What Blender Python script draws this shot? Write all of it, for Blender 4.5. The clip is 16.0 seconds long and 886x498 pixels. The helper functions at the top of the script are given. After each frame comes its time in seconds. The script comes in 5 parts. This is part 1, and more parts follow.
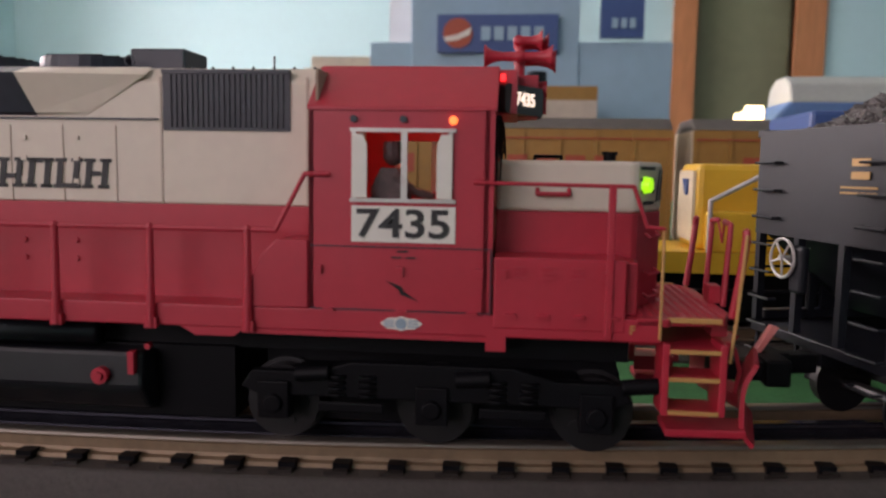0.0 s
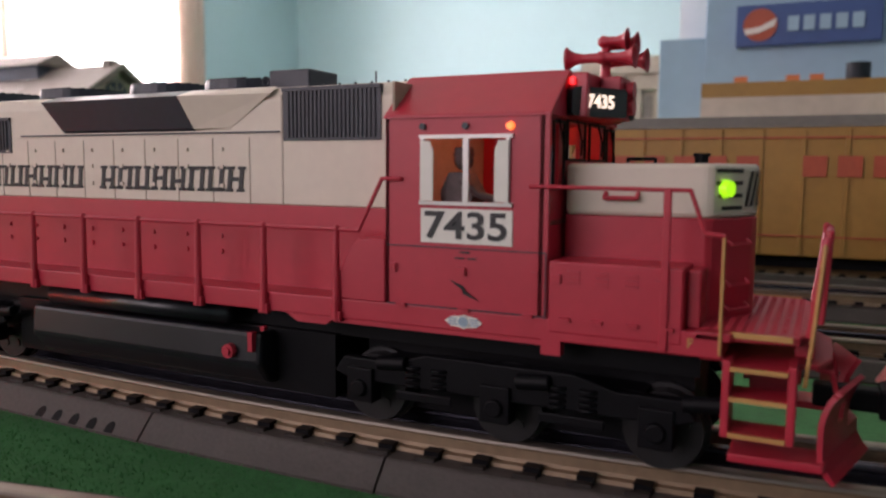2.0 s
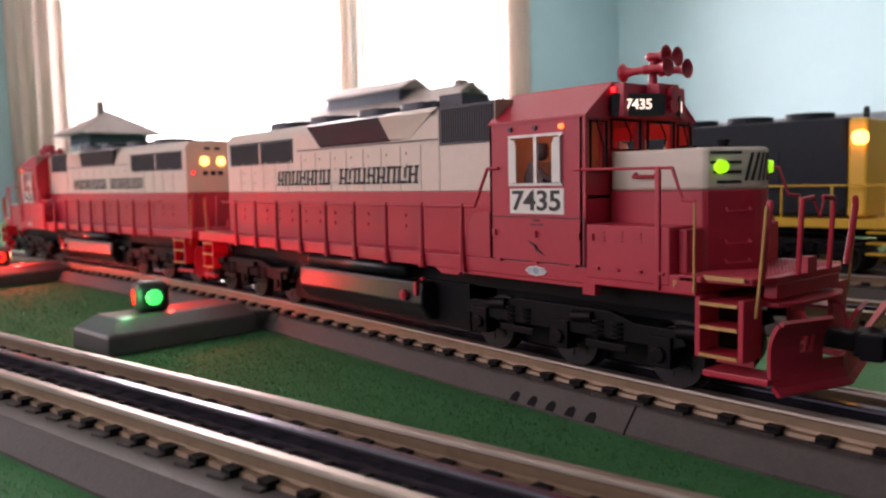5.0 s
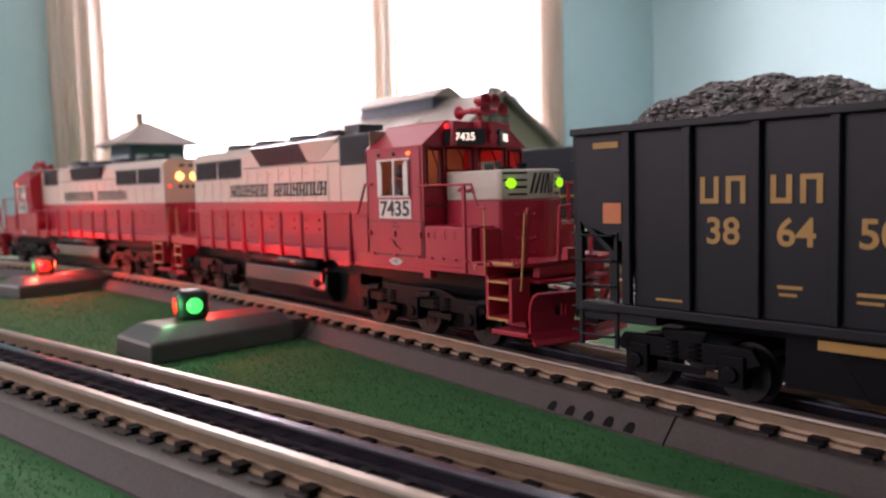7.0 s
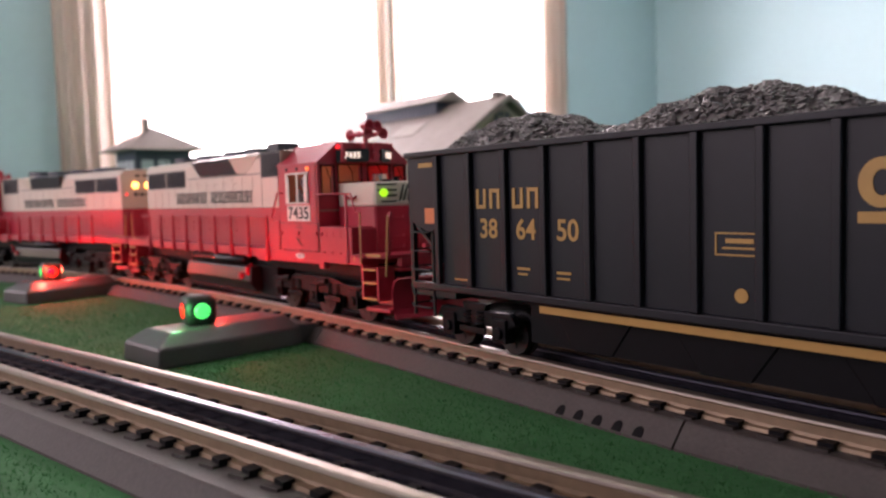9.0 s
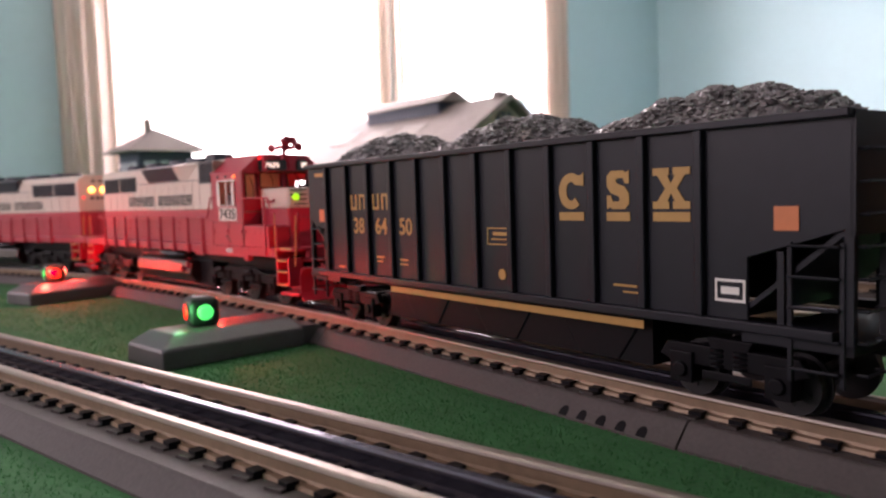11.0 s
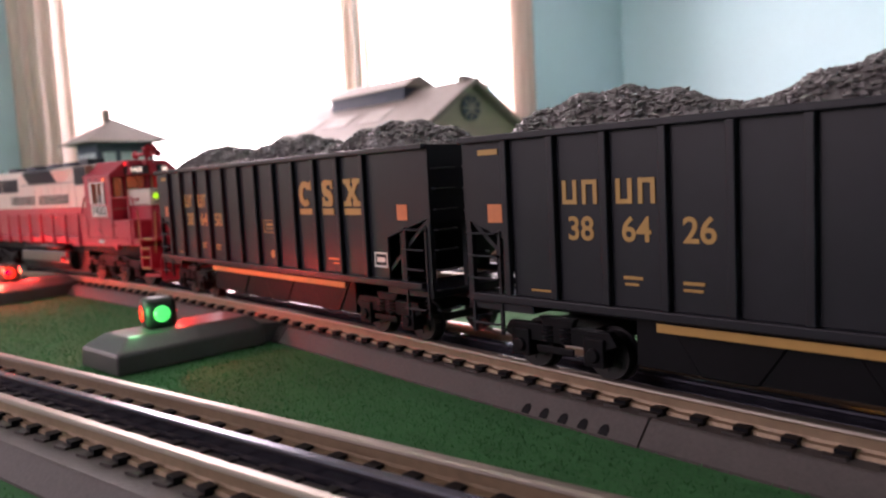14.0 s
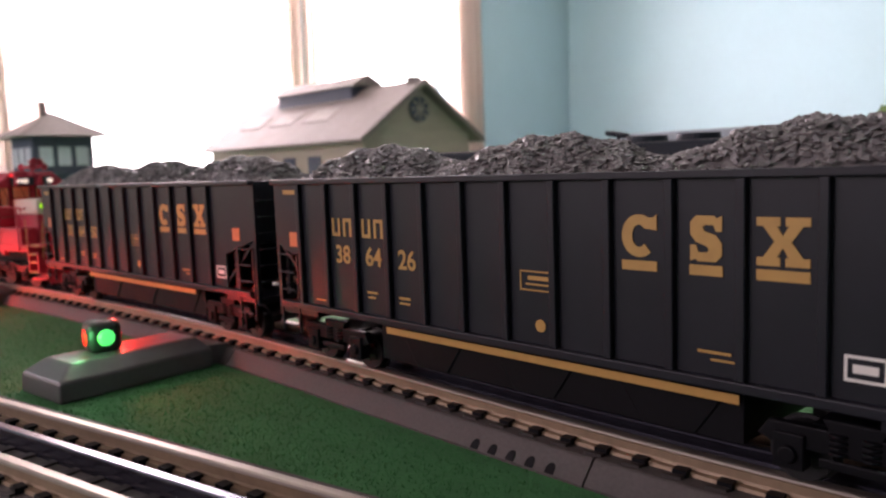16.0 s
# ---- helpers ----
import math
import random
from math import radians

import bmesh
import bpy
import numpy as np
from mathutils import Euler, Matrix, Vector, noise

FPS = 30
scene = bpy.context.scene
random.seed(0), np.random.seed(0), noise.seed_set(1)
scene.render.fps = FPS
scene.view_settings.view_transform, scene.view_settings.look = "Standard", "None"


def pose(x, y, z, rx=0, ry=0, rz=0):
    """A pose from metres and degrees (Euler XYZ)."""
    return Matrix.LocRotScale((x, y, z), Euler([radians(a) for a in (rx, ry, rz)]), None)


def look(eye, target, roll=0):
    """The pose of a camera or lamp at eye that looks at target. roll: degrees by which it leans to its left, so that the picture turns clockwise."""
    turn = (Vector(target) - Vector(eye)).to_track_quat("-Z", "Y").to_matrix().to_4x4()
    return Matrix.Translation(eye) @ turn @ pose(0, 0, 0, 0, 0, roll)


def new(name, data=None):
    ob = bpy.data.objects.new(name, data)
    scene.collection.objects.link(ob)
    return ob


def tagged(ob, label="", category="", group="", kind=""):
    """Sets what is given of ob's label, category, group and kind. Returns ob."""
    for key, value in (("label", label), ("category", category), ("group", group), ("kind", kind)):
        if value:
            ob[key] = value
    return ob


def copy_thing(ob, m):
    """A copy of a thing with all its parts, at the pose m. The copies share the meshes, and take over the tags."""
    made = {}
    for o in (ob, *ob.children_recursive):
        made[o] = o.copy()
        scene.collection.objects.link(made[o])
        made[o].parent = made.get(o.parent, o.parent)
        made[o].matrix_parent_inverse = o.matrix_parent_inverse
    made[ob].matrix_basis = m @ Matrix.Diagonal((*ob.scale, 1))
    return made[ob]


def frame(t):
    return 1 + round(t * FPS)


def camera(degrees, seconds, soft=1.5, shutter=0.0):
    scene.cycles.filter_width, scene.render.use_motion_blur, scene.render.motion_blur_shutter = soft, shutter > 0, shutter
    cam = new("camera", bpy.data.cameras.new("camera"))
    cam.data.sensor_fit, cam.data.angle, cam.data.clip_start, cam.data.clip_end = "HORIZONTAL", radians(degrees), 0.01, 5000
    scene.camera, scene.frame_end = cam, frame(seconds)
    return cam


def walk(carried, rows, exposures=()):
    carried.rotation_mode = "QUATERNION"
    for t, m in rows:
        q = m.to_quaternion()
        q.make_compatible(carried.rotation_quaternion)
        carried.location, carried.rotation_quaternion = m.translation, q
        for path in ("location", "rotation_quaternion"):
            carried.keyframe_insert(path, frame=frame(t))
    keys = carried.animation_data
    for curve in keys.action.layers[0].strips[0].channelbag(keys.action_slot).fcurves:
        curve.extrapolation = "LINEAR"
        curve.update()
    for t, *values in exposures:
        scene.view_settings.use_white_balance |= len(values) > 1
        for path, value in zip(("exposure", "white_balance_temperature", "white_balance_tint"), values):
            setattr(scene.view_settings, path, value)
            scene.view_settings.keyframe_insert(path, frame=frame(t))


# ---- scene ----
cam = camera(59.77, 16.0, soft=2.2)
cam.data.dof.use_dof, cam.data.dof.focus_distance, cam.data.dof.aperture_fstop = True, 0.27, 17.0
CAM = [
    (0.0, 0.0425, -0.2151, 0.0691, 6.03, -5.97, 0.94),
    (0.5, 0.0283, -0.2135, 0.0692, 10.02, -5.98, 0.86),
    (1.0, 0.0152, -0.2168, 0.0737, 14.03, -5.94, 0.66),
    (1.5, 0.0012, -0.2141, 0.0735, 18.69, -5.89, 0.39),
    (2.0, -0.0197, -0.2165, 0.07, 23.49, -5.96, 0.39),
    (2.5, -0.0389, -0.2212, 0.0674, 27.68, -5.92, 0.34),
    (3.0, -0.0496, -0.2271, 0.0661, 31.61, -5.88, 0.59),
    (3.5, -0.0573, -0.2319, 0.0665, 35.8, -5.78, 0.01),
    (4.0, -0.0639, -0.2319, 0.0648, 39.65, -5.52, -0.53),
    (4.5, -0.0674, -0.2357, 0.0641, 43.53, -5.26, -1.15),
    (5.0, -0.0729, -0.2406, 0.0628, 46.2, -5.01, -1.14),
    (7.5, -0.0729, -0.2428, 0.0638, 48.72, -4.33, -1.52),
    (8.0, -0.0722, -0.2432, 0.0639, 48.8, -4.19, -1.6),
    (8.5, -0.0721, -0.2442, 0.0646, 48.81, -4.13, -1.6),
    (9.0, -0.0732, -0.2442, 0.0639, 48.93, -4.07, -1.67),
    (11.5, -0.0733, -0.2445, 0.0643, 49.08, -4.1, -1.93),
    (12.0, -0.0734, -0.2463, 0.0641, 48.83, -4.22, -2.08),
    (12.5, -0.0729, -0.2426, 0.0648, 48.4, -4.49, -2.45),
    (13.0, -0.0755, -0.2389, 0.0682, 47.9, -4.78, -2.79),
    (13.5, -0.076, -0.2368, 0.0687, 47.47, -5.19, -3.06),
    (14.0, -0.0747, -0.2365, 0.0691, 46.95, -5.39, -3.0),
    (14.5, -0.0754, -0.2366, 0.0697, 46.49, -5.45, -2.83),
    (15.0, -0.0754, -0.2361, 0.0727, 45.67, -5.53, -2.57),
    (15.5, -0.0699, -0.2406, 0.0808, 44.49, -5.6, -2.26),
    (16.0, -0.0738, -0.2392, 0.0865, 42.95, -6.09, -2.09),
]
walk(cam, [(t, pose(x, y, z, 90 + pitch, 0, yaw) @ pose(0, 0, 0, 0, 0, roll)) for t, x, y, z, yaw, pitch, roll in CAM],
     exposures=[(0, 0.05, 6850, 26), (4, 0.12, 6800, 29), (8, 0.17, 6800, 33), (16, 0.18, 6800, 35)])

# ---- light ----
world = bpy.data.worlds.new("sky")
scene.world = world
world.use_nodes = True
wn = world.node_tree
sky = wn.nodes.new("ShaderNodeTexSky")
sky.sky_type, sky.sun_disc, sky.sun_elevation, sky.sun_rotation = "NISHITA", False, radians(35), radians(250)
wn.links.new(sky.outputs[0], wn.nodes["Background"].inputs[0])
wn.nodes["Background"].inputs[1].default_value = 0.1


def area(name, place, target, sx, sy, power, colour):
    data = bpy.data.lights.new(name, "AREA")
    data.shape, data.size, data.size_y, data.energy, data.color = "RECTANGLE", sx, sy, power, colour
    ob = new(name, data)
    ob.matrix_world = look(place, target)
    return ob


def bulb(name, place, power, colour, radius=0.003):
    data = bpy.data.lights.new(name, "POINT")
    data.energy, data.color, data.shadow_soft_size = power, colour, radius
    ob = new(name, data)
    ob.location = place
    return ob


WIN_X, FAR_Y, BACK_Y, RIGHT_X, CEIL_Z, FLOOR_Z = -2.6, 3.6, -2.2, 2.6, 1.5, -0.95
WINDOWS = [(0.62, 1.57), (1.75, 2.56)]
for y0, y1 in WINDOWS:
    area("window_daylight", (WIN_X - 0.14, (y0 + y1) / 2, 0.66), (0, (y0 + y1) / 2, 0.5), y1 - y0 - 0.04, 1.2, 47, (1.0, 0.93, 0.93))
# fill light in an added, unseen opening; it lifts the far hopper sides
FILL_OPENING = (-1.90, -0.65)
area("side_window_daylight", (WIN_X - 0.05, -1.275, 0.72), (-0.3, -0.35, 0.0), 1.2, 1.1, 4.5, (1.0, 0.90, 0.91))
# daylight of an unseen window, assumed behind the camera to light the near sides
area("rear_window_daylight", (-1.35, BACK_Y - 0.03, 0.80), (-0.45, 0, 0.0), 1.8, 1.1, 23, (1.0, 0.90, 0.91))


# ---- materials ----
def mat(name, colour, rough=0.5, metal=0.0, scale=300.0, vary=0.12, bump=0.0, emit=0.0, spec=0.5, alpha=1.0, trans=0.0, stretch=(1, 1, 1), coarse=0.15):
    m = bpy.data.materials.new(name)
    m.use_nodes = True
    t = m.node_tree
    b = t.nodes["Principled BSDF"]
    rgb = (*colour, 1)
    b.inputs["Roughness"].default_value, b.inputs["Metallic"].default_value = rough, metal
    b.inputs["Specular IOR Level"].default_value = spec
    b.inputs["Alpha"].default_value = alpha
    b.inputs["Transmission Weight"].default_value = trans
    tc = t.nodes.new("ShaderNodeTexCoord")
    mp = t.nodes.new("ShaderNodeMapping")
    mp.inputs["Scale"].default_value = stretch
    t.links.new(tc.outputs["Object"], mp.inputs[0])
    fine, big = t.nodes.new("ShaderNodeTexNoise"), t.nodes.new("ShaderNodeTexNoise")
    fine.inputs["Scale"].default_value, big.inputs["Scale"].default_value = scale, scale * coarse
    fine.inputs["Detail"].default_value = big.inputs["Detail"].default_value = 4
    for n in (fine, big):
        t.links.new(mp.outputs[0], n.inputs["Vector"])
    add = t.nodes.new("ShaderNodeMath")
    add.operation = "MULTIPLY_ADD"
    add.inputs[1].default_value = 0.5
    half = t.nodes.new("ShaderNodeMath")
    half.operation = "MULTIPLY"
    half.inputs[1].default_value = 0.5
    t.links.new(big.outputs[0], half.inputs[0])
    t.links.new(fine.outputs[0], add.inputs[0])
    t.links.new(half.outputs[0], add.inputs[2])
    ramp = t.nodes.new("ShaderNodeValToRGB")
    ramp.color_ramp.elements[0].position, ramp.color_ramp.elements[1].position = 0.3, 0.7
    ramp.color_ramp.elements[0].color = (*[c * (1 - vary) for c in colour], 1)
    ramp.color_ramp.elements[1].color = (*[min(1, c * (1 + vary)) for c in colour], 1)
    t.links.new(add.outputs[0], ramp.inputs[0])
    t.links.new(ramp.outputs[0], b.inputs["Base Color"])
    rr = t.nodes.new("ShaderNodeMapRange")
    rr.inputs["To Min"].default_value, rr.inputs["To Max"].default_value = max(0.02, rough - 0.08), min(1, rough + 0.08)
    t.links.new(big.outputs[0], rr.inputs[0])
    t.links.new(rr.outputs[0], b.inputs["Roughness"])
    if bump:
        bn = t.nodes.new("ShaderNodeBump")
        bn.inputs["Strength"].default_value, bn.inputs["Distance"].default_value = 0.6, bump
        t.links.new(add.outputs[0], bn.inputs["Height"])
        t.links.new(bn.outputs[0], b.inputs["Normal"])
    if emit:
        b.inputs["Emission Color"].default_value, b.inputs["Emission Strength"].default_value = rgb, emit
    return m


RED = mat("loco_red_paint", (0.44, 0.021, 0.041), 0.42, scale=250, vary=0.08, bump=0.00004)
CREAM = mat("loco_cream_paint", (0.66, 0.56, 0.47), 0.45, scale=250, vary=0.05, bump=0.00004)
SEAM = mat("faint_panel_seam", (0.50, 0.40, 0.33), 0.6)
DARK = mat("dark_grille", (0.018, 0.022, 0.035), 0.45, scale=300, vary=0.2)
GLOSSBLACK = mat("satin_black_tank", (0.010, 0.010, 0.013), 0.30, spec=0.4, scale=200, vary=0.25)
BLACK = mat("black_plastic", (0.0030, 0.0030, 0.0042), 0.5, spec=0.13, scale=300, vary=0.3, bump=0.0001)
INK = mat("black_lettering", (0.012, 0.012, 0.014), 0.5, vary=0.1)
WHITE = mat("white_plate", (0.72, 0.68, 0.62), 0.45, vary=0.04)
GOLD = mat("brass_yellow_edge", (0.52, 0.27, 0.09), 0.4, scale=300, vary=0.15)
SILVER = mat("silver_frame", (0.55, 0.52, 0.50), 0.35, 0.4, vary=0.1)
HOPPER = mat("hopper_charcoal", (0.0085, 0.0095, 0.0135), 0.42, spec=0.26, scale=200, vary=0.15, bump=0.00005)
LETTER = mat("amber_lettering", (0.42, 0.225, 0.05), 0.5, vary=0.1)
ORANGE = mat("orange_label", (0.6, 0.17, 0.05), 0.5, vary=0.1)
COAL = mat("coal", (0.125, 0.115, 0.112), 0.42, scale=500, vary=0.4, bump=0.0006)
RAILM = mat("nickel_rail", (0.36, 0.31, 0.265), 0.42, 0.9, scale=400, vary=0.1, stretch=(0.1, 1, 1))
RAILSIDE = mat("brown_rail_web", (0.24, 0.165, 0.10), 0.5, 0.3, scale=300, vary=0.2)
RAILBLACK = mat("blackened_centre_rail", (0.10, 0.10, 0.13), 0.22, 0.85, scale=300, vary=0.15, stretch=(0.1, 1, 1))
TIE = mat("dark_brown_tie", (0.022, 0.016, 0.013), 0.6, scale=300, vary=0.25, bump=0.0002, stretch=(1, 0.2, 1))
BED = mat("grey_ballast_bed", (0.066, 0.054, 0.049), 0.66, scale=700, vary=0.22, bump=0.0006)
HOUSING = mat("grey_switch_housing", (0.105, 0.098, 0.098), 0.32, scale=500, vary=0.12, bump=0.0001)
GRASS = mat("green_grass_mat", (0.026, 0.15, 0.045), 0.9, scale=520, vary=0.28, bump=0.0008, coarse=0.1)
FIBRE = mat("green_grass_fibre", (0.040, 0.185, 0.060), 0.8, scale=60, vary=0.35, coarse=0.3)
WALLM = mat("pale_blue_wall_paint", (0.40, 0.60, 0.64), 0.6, scale=40, vary=0.03, bump=0.0003)
CEILM = mat("white_ceiling", (0.8, 0.8, 0.78), 0.8, scale=40, vary=0.03)
FLOORM = mat("brown_carpet", (0.2, 0.15, 0.11), 0.9, scale=80, vary=0.25, bump=0.002)
WOOD = mat("orange_brown_trim", (0.42, 0.17, 0.07), 0.5, scale=30, vary=0.25, stretch=(4, 4, 0.4))
OLIVE = mat("olive_door_leaf", (0.16, 0.17, 0.10), 0.6, scale=20, vary=0.1)
CURTAIN = mat("sheer_cream_curtain", (0.90, 0.82, 0.76), 0.85, scale=150, vary=0.06, trans=0.0)


def let_through(m, colour, share):
    """Thin stuff that passes a share of the light which falls on it."""
    ct = m.node_tree
    tl, mx = ct.nodes.new("ShaderNodeBsdfTranslucent"), ct.nodes.new("ShaderNodeMixShader")
    tl.inputs[0].default_value, mx.inputs[0].default_value = (*colour, 1), share
    ct.links.new(ct.nodes["Principled BSDF"].outputs[0], mx.inputs[1])
    ct.links.new(tl.outputs[0], mx.inputs[2])
    ct.links.new(mx.outputs[0], ct.nodes["Material Output"].inputs[0])


let_through(CURTAIN, (0.95, 0.84, 0.78), 0.72)
let_through(FIBRE, (0.045, 0.21, 0.07), 0.5)
GLASS = mat("window_glass", (0.9, 0.92, 0.92), 0.05, trans=1.0, vary=0.0)
CABGLOW = mat("warm_cab_light", (1.0, 0.42, 0.20), 0.6, emit=3.2, vary=0.05)
CABWALL = mat("cab_interior", (0.34, 0.24, 0.18), 0.6, vary=0.15)
AMBER = mat("amber_lamp", (1.0, 0.22, 0.05), 0.4, emit=1.6, vary=0.0)
REDLAMP = mat("red_lamp", (1.0, 0.03, 0.03), 0.4, emit=2.0, vary=0.0)
GREENLAMP = mat("green_lamp", (0.30, 0.85, 0.01), 0.4, emit=1.0, vary=0.0)
HEADLAMP = mat("warm_headlamp", (1.0, 0.42, 0.07), 0.4, emit=7.0, vary=0.0)
NUMGLOW = mat("lit_numeral", (1.0, 0.86, 0.70), 0.4, emit=1.1, vary=0.0)
SIGGREEN = mat("green_signal_lens", (0.01, 0.75, 0.14), 0.2, emit=1.3, vary=0.0)
SIGRED = mat("red_signal_lens", (1.0, 0.035, 0.012), 0.2, emit=1.6, vary=0.0)
SIGBODY = mat("dark_green_lantern", (0.02, 0.03, 0.022), 0.35, vary=0.2)
GAUGE = mat("blue_badge", (0.25, 0.33, 0.40), 0.4, vary=0.3, scale=900)
SKIN = mat("painted_figure", (0.075, 0.045, 0.045), 0.6, scale=600, vary=0.6)
AXLE = mat("dark_wheel_steel", (0.007, 0.006, 0.007), 0.45, 0.1, vary=0.25)
GLOWOUT = mat("overcast_daylight", (1.0, 0.97, 0.94), 1.0, emit=4.5, vary=0.02, scale=3)


# ---- building helpers ----
def box(bm, x0, x1, y0, y1, z0, z1):
    v = [bm.verts.new(p) for p in ((x0, y0, z0), (x1, y0, z0), (x1, y1, z0), (x0, y1, z0), (x0, y0, z1), (x1, y0, z1), (x1, y1, z1), (x0, y1, z1))]
    for f in ((0, 3, 2, 1), (4, 5, 6, 7), (0, 1, 5, 4), (1, 2, 6, 5), (2, 3, 7, 6), (3, 0, 4, 7)):
        bm.faces.new([v[i] for i in f])
    return bm


def prism(bm, pts, a, b, axis="x"):
    """A closed outline pushed from a to b along an axis. pts: the two other coordinates, in the order of the axes."""
    def place(p, d):
        return (d, *p) if axis == "x" else (p[0], d, p[1]) if axis == "y" else (*p, d)
    lo, hi = [bm.verts.new(place(p, a)) for p in pts], [bm.verts.new(place(p, b)) for p in pts]
    n = len(pts)
    bm.faces.new(lo), bm.faces.new(hi[::-1])
    for i in range(n):
        bm.faces.new((lo[i], hi[i], hi[(i + 1) % n], lo[(i + 1) % n]))
    return bm


def cyl(bm, p0, p1, r0, r1=None, seg=16):
    p0, p1, r1 = Vector(p0), Vector(p1), r0 if r1 is None else r1
    q = (p1 - p0).to_track_quat("Z", "Y")
    ring = [[bm.verts.new(p + q @ Vector((r * math.cos(2 * math.pi * i / seg), r * math.sin(2 * math.pi * i / seg), 0))) for i in range(seg)] for p, r in ((p0, r0), (p1, r1))]
    bm.faces.new(ring[0][::-1]), bm.faces.new(ring[1])
    for i in range(seg):
        bm.faces.new((ring[0][i], ring[0][(i + 1) % seg], ring[1][(i + 1) % seg], ring[1][i]))
    return bm


def tube(bm, pts, r, seg=8):
    for a, b in zip(pts, pts[1:]):
        cyl(bm, a, b, r, seg=seg)
        bmesh.ops.create_icosphere(bm, subdivisions=1, radius=r * 1.02, matrix=Matrix.Translation(b))
    return bm


def part(name, bm, material, parent=None, label="", bevel=0.0, smooth=False):
    bmesh.ops.recalc_face_normals(bm, faces=bm.faces)
    if bevel:
        edges = [e for e in bm.edges if len(e.link_faces) == 2 and e.calc_face_angle(0) > 0.5]
        bmesh.ops.bevel(bm, geom=edges, offset=bevel, segments=2, profile=0.5, affect="EDGES", clamp_overlap=True)
    me = bpy.data.meshes.new(name)
    bm.to_mesh(me)
    bm.free()
    me.materials.append(material)
    if smooth:
        me.polygons.foreach_set("use_smooth", [True] * len(me.polygons))
    ob = new(name, me)
    if parent:
        ob.parent = parent
    if label:
        tagged(ob, label)
    return ob


def plate(bm, us, vs, place, thick, skip=lambda u, v: False):
    """A sheet with openings: a grid of cells over us and vs, less those whose middle skip() names, given a thickness."""
    grid = {}
    for u in us:
        for v in vs:
            grid[u, v] = bm.verts.new(place(u, v))
    for a, b in zip(us, us[1:]):
        for c, d in zip(vs, vs[1:]):
            if not skip((a + b) / 2, (c + d) / 2):
                bm.faces.new((grid[a, c], grid[b, c], grid[b, d], grid[a, d]))
    for v in [v for v in bm.verts if not v.link_faces]:
        bm.verts.remove(v)
    bmesh.ops.recalc_face_normals(bm, faces=bm.faces)
    bmesh.ops.solidify(bm, geom=bm.faces[:], thickness=thick)
    return bm


def B():
    return bmesh.new()


def thing(name, label, category, group="", kind=""):
    return tagged(new(name), label, category, group, kind)


def text(parent, name, words, size, m, material, thick=0.00012, squeeze=1.0, shear=0.0):
    """Raised lettering with the built-in font, centred on m, in its x-y plane."""
    cu = bpy.data.curves.new(name, "FONT")
    cu.body, cu.size, cu.extrude, cu.align_x, cu.align_y, cu.shear, cu.offset = words, size, thick, "CENTER", "CENTER", shear, size * 0.018
    tmp = new(name + "_tmp", cu)
    bpy.context.view_layer.update()
    me = bpy.data.meshes.new_from_object(tmp.evaluated_get(bpy.context.evaluated_depsgraph_get()))
    bpy.data.objects.remove(tmp)
    me.transform(m @ Matrix.Diagonal((squeeze, 1, 1, 1)))
    me.materials.clear()
    me.materials.append(material)
    ob = new(name, me)
    ob.parent = parent
    return ob


def side_m(x, y, z, flip=1):
    """The pose of lettering on a car's side: facing -y (flip 1) or +y (flip -1)."""
    return pose(x, y, z, 90, 0, 0 if flip > 0 else 180)


def band(bm, x0, x1, y, z0, z1, shear=0.0, t=0.00025):
    """A flat bar on a side at y, leaning by shear."""
    d = shear * (z1 - z0)
    s = 1 if y > 0 else -1
    return prism(bm, [(x0, z0), (x1, z0), (x1 + d, z1), (x0 + d, z1)], y, y + s * t, "y")


# ---- the track's line ----
LINE = [(0.75, 0.25), (0.5, 0.135), (0.3, 0.06), (0.2, 0.0345), (0.1, 0.0145), (0.0, 0.0019), (-0.1, -0.0023), (-0.2, 0.0006), (-0.3, 0.0077), (-0.4, 0.0156),
        (-0.5, 0.0214), (-0.6, 0.0237), (-0.7, 0.0236), (-0.8, 0.0195), (-0.9, 0.0090), (-1.0, -0.008), (-1.1, -0.034), (-1.2, -0.07), (-1.32, -0.125), (-1.5, -0.24)]
RZ, GZ = -0.0045, -0.0195


def spline(ctrl, step=0.002):
    pts = [Vector(p) for p in ctrl]
    pts = [2 * pts[0] - pts[1]] + pts + [2 * pts[-1] - pts[-2]]
    out = []
    for i in range(1, len(pts) - 2):
        p0, p1, p2, p3 = pts[i - 1:i + 3]
        n = max(2, int((p2 - p1).length / step))
        for k in range(n):
            t = k / n
            out.append(0.5 * (2 * p1 + (p2 - p0) * t + (2 * p0 - 5 * p1 + 4 * p2 - p3) * t * t + (3 * p1 - p0 - 3 * p2 + p3) * t ** 3))
    return np.array([tuple(p) for p in out + [pts[-2]]])


class Way:
    """A line on the table, walked by its length."""

    def __init__(self, ctrl):
        self.p = spline(ctrl)
        self.s = np.r_[0, np.cumsum(np.linalg.norm(np.diff(self.p, axis=0), axis=1))]

    def at(self, s):
        return Vector((float(np.interp(s, self.s, self.p[:, 0])), float(np.interp(s, self.s, self.p[:, 1])), 0))

    def side(self, s, off, z):
        a, b = self.at(s - 0.002), self.at(s + 0.002)
        d = (b - a).normalized()
        return self.at(s) + Vector((-d.y, d.x, 0)) * off + Vector((0, 0, z))


MAIN = Way(LINE)
S0 = float(np.interp(0, -MAIN.p[:, 0], MAIN.s))


